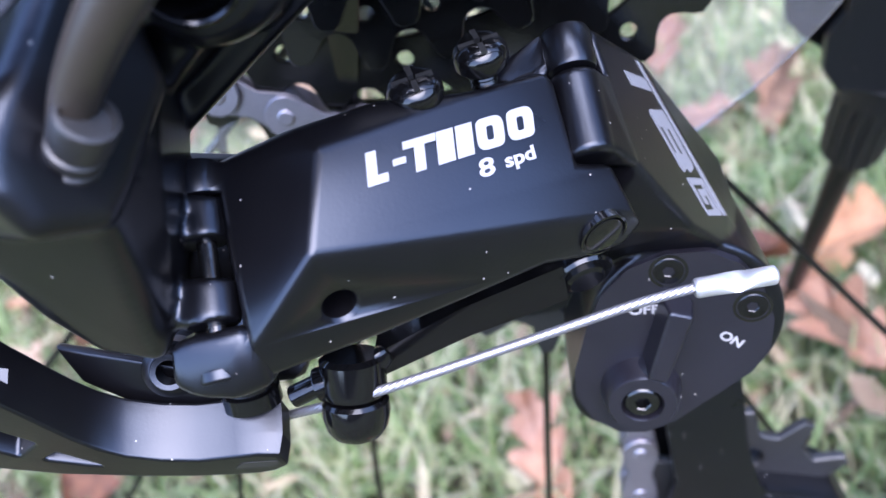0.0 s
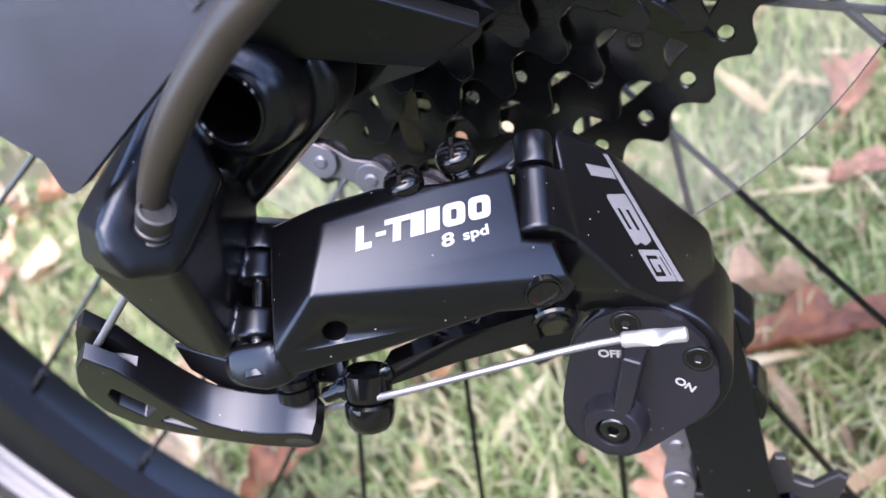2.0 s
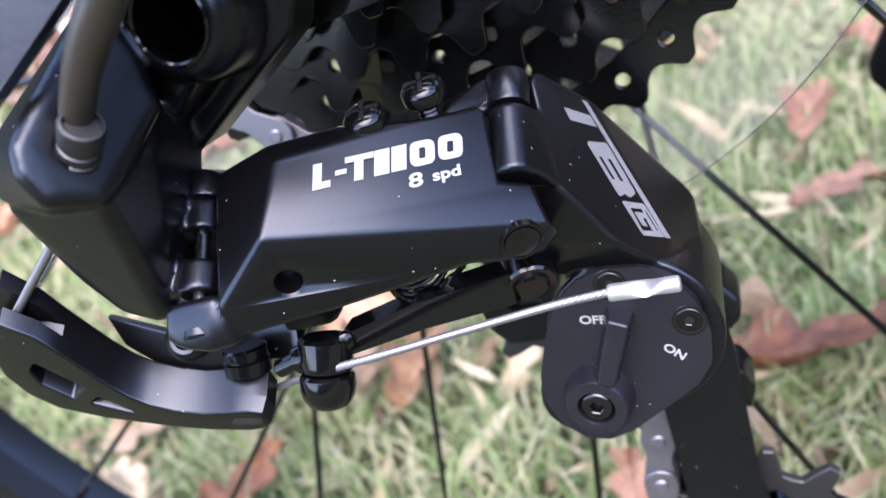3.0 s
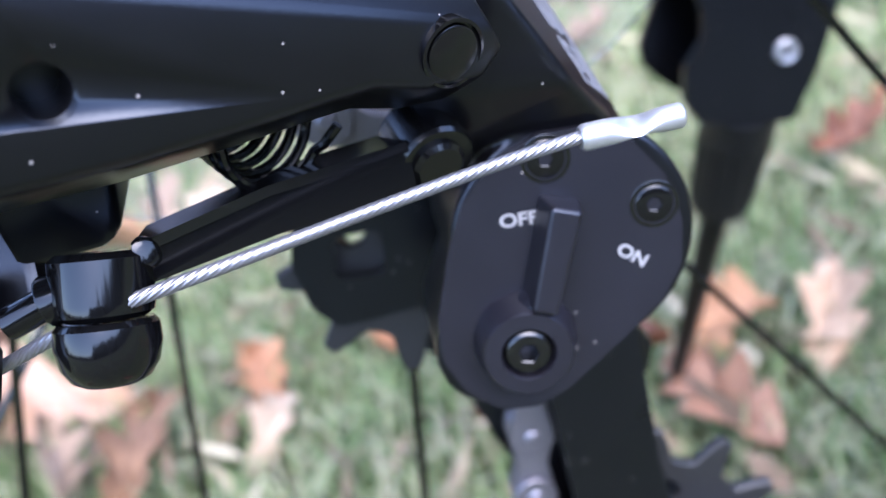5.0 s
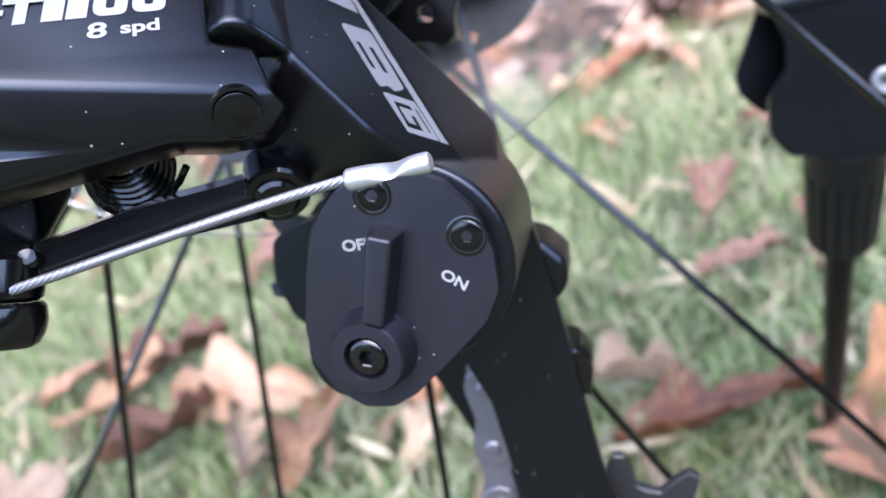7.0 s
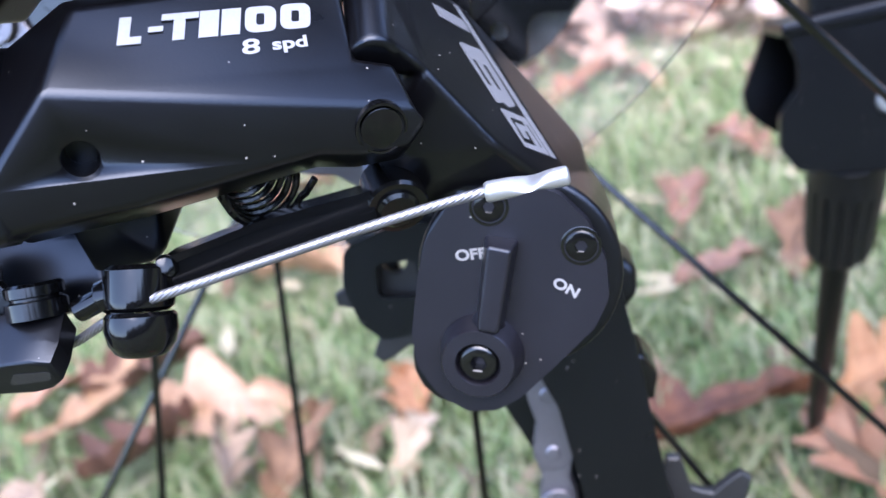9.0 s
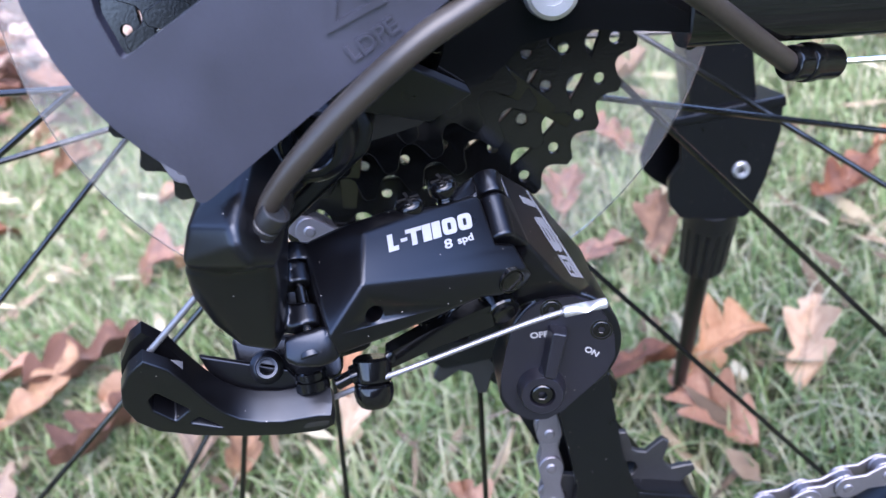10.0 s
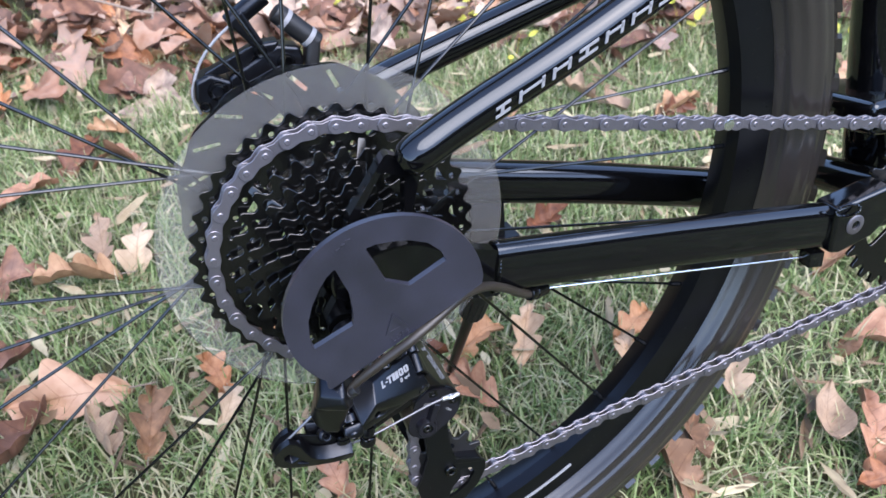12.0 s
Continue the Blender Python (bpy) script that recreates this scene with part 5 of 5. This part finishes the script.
def build_grass(name, count, box, tall, wide, seed, label, keep, spread=0.014):
    """Bent tapering blades, each of three pieces and a tip."""
    rng = np.random.default_rng(seed)
    x0, x1, y0, y1 = box
    clump = rng.uniform((x0, y0), (x1, y1), (count // 7, 2))
    at = clump[rng.integers(0, len(clump), count)] + rng.normal(0, spread, (count, 2))
    at = at[keep(at[:, 0], at[:, 1], rng.random(count))]
    n = len(at)
    turn = rng.uniform(0, 2 * np.pi, n)
    h = tall * rng.uniform(0.45, 1.25, n)
    w = wide * rng.uniform(0.55, 1.3, n)
    bend = rng.uniform(0.15, 1.5, n)
    d = np.stack([np.cos(turn), np.sin(turn)], 1)
    side = np.stack([-d[:, 1], d[:, 0]], 1)
    levels = np.array([0.0, 0.4, 0.75, 1.0])
    width = np.array([0.8, 1.0, 0.7, 0.0])
    pts = []
    for f, k in zip(levels, width):
        angle = bend * f * 0.9
        out = h * f * np.sin(angle)
        up = h * f * np.cos(angle)
        mid = np.concatenate([at + d * out[:, None], (up - 0.002)[:, None]], 1)
        off = np.concatenate([side * (0.5 * w * k)[:, None], np.zeros((n, 1))], 1)
        pts += [mid - off, mid + off] if k else [mid]
    co = np.stack(pts, 1).reshape(-1, 3)
    base = (np.arange(n) * 7)[:, None]
    quads = np.concatenate([base + np.array([[0, 1, 3, 2]]), base + np.array([[2, 3, 5, 4]])], 0)
    tips = base + np.array([[4, 5, 6]])
    data = bpy.data.meshes.new(name)
    data.from_pydata(co.tolist(), [], quads.tolist() + tips.tolist())
    data.materials.append(GRASS)
    for p in data.polygons:
        p.use_smooth = True
    tagged(new(name, data), label, "grass", kind="stuff")


build_grass("lawn_grass", 125000, (-0.75, 1.25, -0.3, 1.35), 0.046, 0.0020, 3, "short green and straw-coloured lawn grass", lambda x, y, r: r > np.clip((y - edge_of_litter(x)) / 0.35 + 0.25, 0.0, 0.93))
build_grass("far_lawn_grass", 110000, (-5.5, 5.5, -5, 6.5), 0.06, 0.011, 4, "lawn grass thinning towards the leaf litter", lambda x, y, r: ((x < -0.75) | (x > 1.25) | (y < -0.3) | (y > 1.35)) & (r > np.clip((y - edge_of_litter(x)) / 0.5 + 0.1, 0.0, 0.9)), 0.05)


# fallen leaves
def leaf_bm(rng, length, lobes, plump, curl, cross=9, rows=30, thick=0.00035):
    """A leaf along x with its foot at the origin: lobed when lobes > 0, else a plain oval; bent and curled."""
    bm = bmesh.new()
    twist, bow = rng.uniform(-0.8, 0.8), rng.uniform(-1, 1) * curl
    side_curl = (rng.uniform(0.3, 1.2) * curl, rng.uniform(0.3, 1.2) * curl)
    phase = rng.uniform(0, 1)
    grid = []
    for i in range(rows + 1):
        s = i / rows
        body = math.sin(math.pi * min(1, s ** 0.75)) ** (0.7 if lobes else 0.9)
        row = []
        for j in range(cross):
            c = 2 * j / (cross - 1) - 1
            if lobes:
                wave = abs(math.sin(math.pi * (s * lobes + phase * 0.3 + (0.22 if c > 0 else 0.0)))) ** 0.8 * (0.75 + 0.25 * math.sin(9 * s + 6 * phase + 2 * c))
                half = plump * length * body * (0.30 + 0.70 * wave)
            else:
                half = plump * length * body
            x = length * s + abs(c) ** 1.5 * half * (0.55 if lobes else 0.1)
            y = c * half
            z = bow * length * 0.35 * (s - 0.5) ** 2 * 4 + side_curl[c > 0] * abs(c) ** 2.0 * half * 0.9
            z += twist * c * half * (s - 0.4) + 0.035 * length * math.sin(8 * s + 5 * phase + 3 * c) + 0.012 * length * math.sin(23 * s + 9 * c + phase)
            row.append(bm.verts.new((x, y, z)))
        grid.append(row)
    for a, b in zip(grid, grid[1:]):
        for j in range(cross - 1):
            bm.faces.new((a[j], a[j + 1], b[j + 1], b[j]))
    bmesh.ops.remove_doubles(bm, verts=bm.verts, dist=0.0004)
    if thick:
        bmesh.ops.solidify(bm, geom=bm.faces[:], thickness=thick)
    return bm


def build_leaf_kinds():
    rng, kinds = random.Random(12), {}
    for mat, key, words in ((LEAF_TAN, "tan", "dry tan oak leaf, curled and lobed, lying on grass"), (LEAF_ORANGE, "orange", "dry orange-brown oak leaf lying on grass"), (LEAF_PINK, "pink", "dull pinkish-brown oak leaf lying on grass"), (LEAF_PALE, "pale", "pale upturned leaf, half curled, on grass")):
        shapes = []
        for k in range(5):
            oval = key == "pale" and k in (1, 3)
            length = 0.10
            blade = mesh_of("fallen_leaf", leaf_bm(rng, length, 0 if oval else rng.choice((2.6, 3.2, 3.6)), 0.30 if oval else rng.uniform(0.24, 0.36), rng.uniform(0.6, 1.5)), mat, 60, 1)
            mid = [V((-0.018, 0, rng.uniform(-0.004, 0.004))), V((0, 0, 0.0006)), V((0.004, 0, 0.0012))]
            stem = mesh_of("leaf_stem", sweep(smooth_path(mid, 4), 0.0007, 6), TWIG, 40, 1)
            shapes.append((blade, stem))
        kinds[key] = (shapes, words)
    return kinds


LEAVES = build_leaf_kinds()


def fallen_leaf(key, shape, x, y, z, turn, length, tip=0.0, roll=0.0):
    shapes, words = LEAVES[key]
    blade, stem = shapes[shape % len(shapes)]
    ob = tagged(new("fallen_leaf", blade), words, "leaf", "fallen leaves")
    s = length / 0.128
    ob.matrix_world = pose(x, y, z, 0, 0, turn) @ Matrix.Rotation(radians(-tip), 4, "Y") @ Matrix.Rotation(radians(roll), 4, "X") @ Matrix.Diagonal((s, s, s, 1)) @ Matrix.Translation((-0.05, 0, 0))
    child = new("leaf_stem", stem)
    child.parent = ob
    return ob


# those that can be told apart, by place on the lawn
for key, shape, x, y, turn, length, tip, roll in (
    ("tan", 0, -0.155, 0.205, 80, 0.105, 8, 20), ("pink", 1, -0.225, 0.262, 175, 0.15, 4, -25), ("pink", 0, -0.262, 0.222, 250, 0.12, 18, 10), ("pale", 0, -0.203, 0.205, 110, 0.075, 12, 40),
    ("pale", 2, -0.148, 0.462, 72, 0.12, 35, 15), ("tan", 3, -0.213, 0.443, 170, 0.12, 5, 0), ("pale", 4, -0.185, 0.500, 85, 0.085, 30, 0), ("pink", 4, -0.28, 0.47, 10, 0.10, 4, 10),
    ("tan", 2, 0.212, 0.185, 60, 0.10, 15, 10), ("orange", 0, 0.165, 0.200, 20, 0.09, 10, 0), ("pink", 2, 0.135, 0.140, 115, 0.09, 8, -20), ("tan", 1, 0.300, 0.020, 70, 0.085, 12, 25),
    ("pale", 4, 0.378, 0.078, 65, 0.11, 16, 15), ("orange", 2, 0.322, 0.157, 30, 0.085, 8, 10), ("tan", 4, 0.296, 0.128, 75, 0.075, 10, 0), ("pale", 1, 0.424, -0.010, 60, 0.075, 14, 10),
    ("pink", 3, 0.450, -0.040, 55, 0.13, 10, 20), ("orange", 3, 0.435, -0.085, 170, 0.10, 4, 0), ("orange", 1, -0.090, 0.240, 105, 0.085, 10, 10), ("pale", 2, -0.082, 0.205, 70, 0.07, 10, 30),
    ("tan", 0, 0.620, 0.533, 10, 0.11, 10, 0), ("pale", 3, 0.533, 0.566, 100, 0.07, 12, 0), ("orange", 4, 0.318, 0.350, 25, 0.10, 12, 10), ("tan", 3, 0.590, 0.170, 15, 0.10, 8, 0),
    ("tan", 2, 0.262, -0.008, 95, 0.11, 14, 40), ("pink", 1, -0.276, 0.640, 20, 0.12, 5, 0), ("orange", 2, -0.205, 0.705, 60, 0.12, 12, 0), ("pink", 4, -0.150, 0.690, 160, 0.11, 5, 20),
    ("orange", 1, 0.046, 0.800, 30, 0.13, 15, 0), ("orange", 3, 0.075, 0.185, 5, 0.14, 8, -15), ("pale", 0, 0.030, 0.215, 170, 0.08, 6, 10), ("pink", 0, -0.300, 0.315, 15, 0.13, 8, 10),
    ("tan", 1, -0.330, 0.280, 60, 0.12, 6, 0), ("pink", 2, -0.02, 0.845, 60, 0.10, 10, 0), ("tan", 4, 0.105, 1.03, 20, 0.12, 12, 0), ("pink", 3, 0.17, 0.54, 120, 0.10, 6, 0),
    ("orange", 0, -0.52, 0.60, 45, 0.13, 6, 0), ("orange", 4, -0.31, 0.90, 100, 0.11, 14, 0), ("pink", 1, -0.13, 0.885, 140, 0.10, 8, 0), ("tan", 2, 0.40, 0.62, 50, 0.09, 10, 0), ("pale", 0, 0.50, 0.62, 120, 0.08, 10, 0),
    ("pale", 4, -0.343, 0.177, 30, 0.11, 14, 30), ("tan", 2, 0.167, 0.355, 75, 0.11, 14, 0), ("pink", 1, -0.384, 0.317, 20, 0.11, 6, 0), ("pink", 4, 0.119, 0.779, 140, 0.10, 8, 0), ("pale", 2, -0.336, 0.119, 150, 0.10, 10, 30),
    ("orange", 3, -0.242, 0.105, 60, 0.10, 8, 10), ("pink", 0, -0.733, 0.511, 30, 0.12, 6, 0), ("pale", 3, -0.648, 0.349, 100, 0.08, 10, 0), ("pink", 2, 0.108, 0.434, 70, 0.09, 8, 0), ("pink", 3, -0.013, 0.089, 100, 0.09, 6, 0),
    ("pink", 1, 0.11, 0.33, 10, 0.08, 6, 10), ("orange", 2, -0.029, 0.275, 130, 0.085, 6, 0), ("pale", 0, 0.236, 0.682, 40, 0.09, 8, 0),
):
    fallen_leaf(key, shape, x, y, 0.036, turn, length, tip, roll)


def scatter_leaves():
    rng = random.Random(41)
    keys = ["tan", "orange", "pink", "pale"]
    made = 0
    while made < 60:
        x, y = rng.uniform(-0.9, 1.2), rng.uniform(-0.3, 1.0)
        if abs(x) < 0.4 and -0.1 < y < 0.5:
            continue
        fallen_leaf(rng.choice(keys), rng.randrange(5), x, y, rng.uniform(0.025, 0.036), rng.uniform(0, 360), rng.uniform(0.06, 0.12), rng.uniform(-5, 20), rng.uniform(-30, 30))
        made += 1
    made = 0
    while made < 130:
        x, y = rng.uniform(-0.9, 1.4), rng.uniform(0.7, 1.7)
        if y < edge_of_litter(x) + rng.uniform(-0.15, 0.1):
            continue
        fallen_leaf(rng.choice(["tan", "orange", "pink", "pink", "orange"]), rng.randrange(5), x, y, rng.uniform(0.02, 0.05), rng.uniform(0, 360), rng.uniform(0.07, 0.13), rng.uniform(-10, 30), rng.uniform(-40, 40))
        made += 1


scatter_leaves()


def build_litter():
    """The closed bed of leaves further off, past counting."""
    rng = random.Random(7)
    shapes = []
    for k in range(8):
        bm = leaf_bm(rng, 0.10, rng.choice((2.6, 3.2)), rng.uniform(0.32, 0.42), rng.uniform(0.4, 1.0), 5, 12, 0.0)
        bm.verts.index_update()
        shapes.append((np.array([v.co[:] for v in bm.verts]), [[v.index for v in f.verts] for f in bm.faces]))
        bm.free()
    verts, faces, base = [], [], 0
    for k in range(8200):
        near = k < 1700
        x = rng.uniform(-1.4, 1.9) if near else rng.uniform(-6, 6)
        y = edge_of_litter(max(-1.4, min(1.9, x))) + (abs(rng.gauss(0.0, 0.5)) if near else rng.uniform(0, 1) ** 1.5 * 6.0 - 0.1)
        co, fs = shapes[rng.randrange(8)]
        s = rng.uniform(0.5, 1.25) if near else rng.uniform(0.7, 1.5)
        m = pose(x, y, rng.uniform(0.006, 0.04), rng.uniform(-35, 35), rng.uniform(-35, 35), rng.uniform(0, 360))
        turn, shift = np.array(m.to_3x3()), np.array(m.translation)
        verts.append(co * s @ turn.T + shift)
        faces += [[i + base for i in f] for f in fs]
        base += len(co)
    data = bpy.data.meshes.new("leaf_litter")
    data.from_pydata(np.concatenate(verts).tolist(), [], faces)
    data.materials.append(LITTER)
    for p in data.polygons:
        p.use_smooth = True
    tagged(new("leaf_litter", data), "bed of brown fallen leaves at the lawn's edge", "leaf litter", kind="stuff")


build_litter()


def build_crumbs():
    """Dead straw and torn bits of leaf lying between the grass blades, past counting."""
    rng = np.random.default_rng(31)
    n = 2600
    at = rng.uniform((-0.9, -0.25), (1.3, 1.3), (n, 2))
    turn, size = rng.uniform(0, 2 * np.pi, n), rng.uniform(0.004, 0.013, n)
    thin = np.where(rng.random(n) < 0.8, rng.uniform(0.08, 0.2, n), rng.uniform(0.5, 1.0, n))
    size = np.where(thin < 0.3, size * 2.6, size)
    z = rng.uniform(0.014, 0.036, n)
    tip, roll = rng.uniform(-0.5, 0.5, n), rng.uniform(-0.7, 0.7, n)
    along = np.stack([np.cos(turn) * np.cos(tip), np.sin(turn) * np.cos(tip), np.sin(tip)], 1)
    side = np.stack([-np.sin(turn) * np.cos(roll), np.cos(turn) * np.cos(roll), np.sin(roll)], 1)
    mid = np.concatenate([at, z[:, None]], 1)
    outline = [(-1.0, 0.0, 0.0), (-0.4, -0.8, 0.25), (0.3, -1.0, 0.1), (1.0, -0.2, -0.1), (0.5, 0.7, 0.3), (-0.3, 0.9, 0.2)]
    bend = rng.uniform(-1, 1, (n, 6))
    pts = [mid + along * (size * u)[:, None] + side * (size * thin * v)[:, None] + np.array([0, 0, 1.0]) * (size * 0.4 * w * bend[:, k])[:, None] for k, (u, v, w) in enumerate(outline)]
    co = np.stack(pts, 1).reshape(-1, 3)
    base = (np.arange(n) * 6)[:, None]
    data = bpy.data.meshes.new("leaf_crumbs")
    data.from_pydata(co.tolist(), [], (base + np.array([[0, 1, 4, 5]])).tolist() + (base + np.array([[1, 2, 3, 4]])).tolist())
    data.materials.append(CRUMB)
    tagged(new("leaf_crumbs", data), "dead straw and torn brown leaf bits in the grass", "leaf litter", kind="stuff")


build_crumbs()


def build_twigs():
    rng = random.Random(23)
    for k in range(26):
        x = rng.uniform(-0.6, 1.3)
        y = edge_of_litter(x) + rng.uniform(0.1, 0.6)
        a, length = rng.uniform(0, 6.28), rng.uniform(0.12, 0.4)
        rise = rng.uniform(0.0, 0.5)
        path = [V((x + length * f * math.cos(a) + rng.uniform(-0.01, 0.01), y + length * f * math.sin(a) + rng.uniform(-0.01, 0.01), 0.03 + rise * length * f)) for f in (0, 0.25, 0.5, 0.75, 1)]
        bm = sweep(smooth_path(path, 4), [0.0028 - 0.0001 * i for i in range(17)], 6)
        ob = new("twig", mesh_of("twig", bm, TWIG, 50, 1))
        tagged(ob, "thin dry brown twig in the leaf litter", "twig", "twigs")
    for x, y, n in ((0.24, 1.09, 6), (0.44, 0.91, 5), (0.80, 0.78, 6), (-0.05, 1.22, 5), (0.62, 0.95, 4), (0.47, 0.78, 4), (1.0, 0.62, 4)):
        root = None
        for k in range(n):
            a, tall = rng.uniform(0, 6.28), rng.uniform(0.03, 0.075)
            tip = V((0.03 * math.cos(a), 0.03 * math.sin(a), tall))
            r, up = rng.uniform(0.008, 0.017), V((rng.uniform(-0.4, 0.4), rng.uniform(-0.6, 0.2), 1)).normalized()
            u = up.orthogonal().normalized()
            w = up.cross(u)
            bm = bmesh.new()
            hub = bm.verts.new(tip - up * 0.004)
            rim = [bm.verts.new(tip + r * (0.75 + 0.25 * math.cos(2 * t)) * (math.cos(t) * u + math.sin(t) * w)) for t in (2 * math.pi * i / 12 for i in range(12))]
            for i in range(12):
                bm.faces.new((hub, rim[i], rim[(i + 1) % 12]))
            low = [bm.verts.new(V((0.001 * math.cos(i * 2.1), 0.001 * math.sin(i * 2.1), 0))) for i in range(3)]
            for i in range(3):
                bm.faces.new((low[i], low[(i + 1) % 3], hub))
            ob = new("weed" if root is None else "weed_leaf", mesh_of("weed", bm, WEED, 60, 1))
            if root is None:
                root = tagged(ob, "small yellow-green weed among fallen leaves", "weed", "weeds")
                root.location = (x, y, 0)
            else:
                ob.parent = root


build_twigs()


def build_sky_screen():
    """An unseen dark ring all round, far off, added to keep low sky out of reflections."""
    rng = random.Random(5)
    n, rings = 160, []
    bm = bmesh.new()
    for z in (0.0, 0.35, 0.7, 1.0):
        row = []
        for i in range(n):
            a = 2 * math.pi * i / n
            r = 26 + rng.uniform(-1.5, 1.5)
            # height sets how much sky the black parts reflect; lowest behind to the left
            top = (12 if math.sin(a) > -0.1 else 8 if math.cos(a) > -0.3 else 3.7) + 1.2 * math.sin(3 * a) + rng.uniform(-1, 1)
            row.append(bm.verts.new((r * math.cos(a), r * math.sin(a), -0.5 + z * top)))
        rings.append(row)
    for a, b in zip(rings, rings[1:]):
        for i in range(n):
            bm.faces.new((a[i], a[(i + 1) % n], b[(i + 1) % n], b[i]))
    tagged(new("backdrop", mesh_of("backdrop", bm, SKY_SCREEN, 80, 1)), "unseen dark ring far off, added to hide the low sky", "woods", kind="structure")


build_sky_screen()
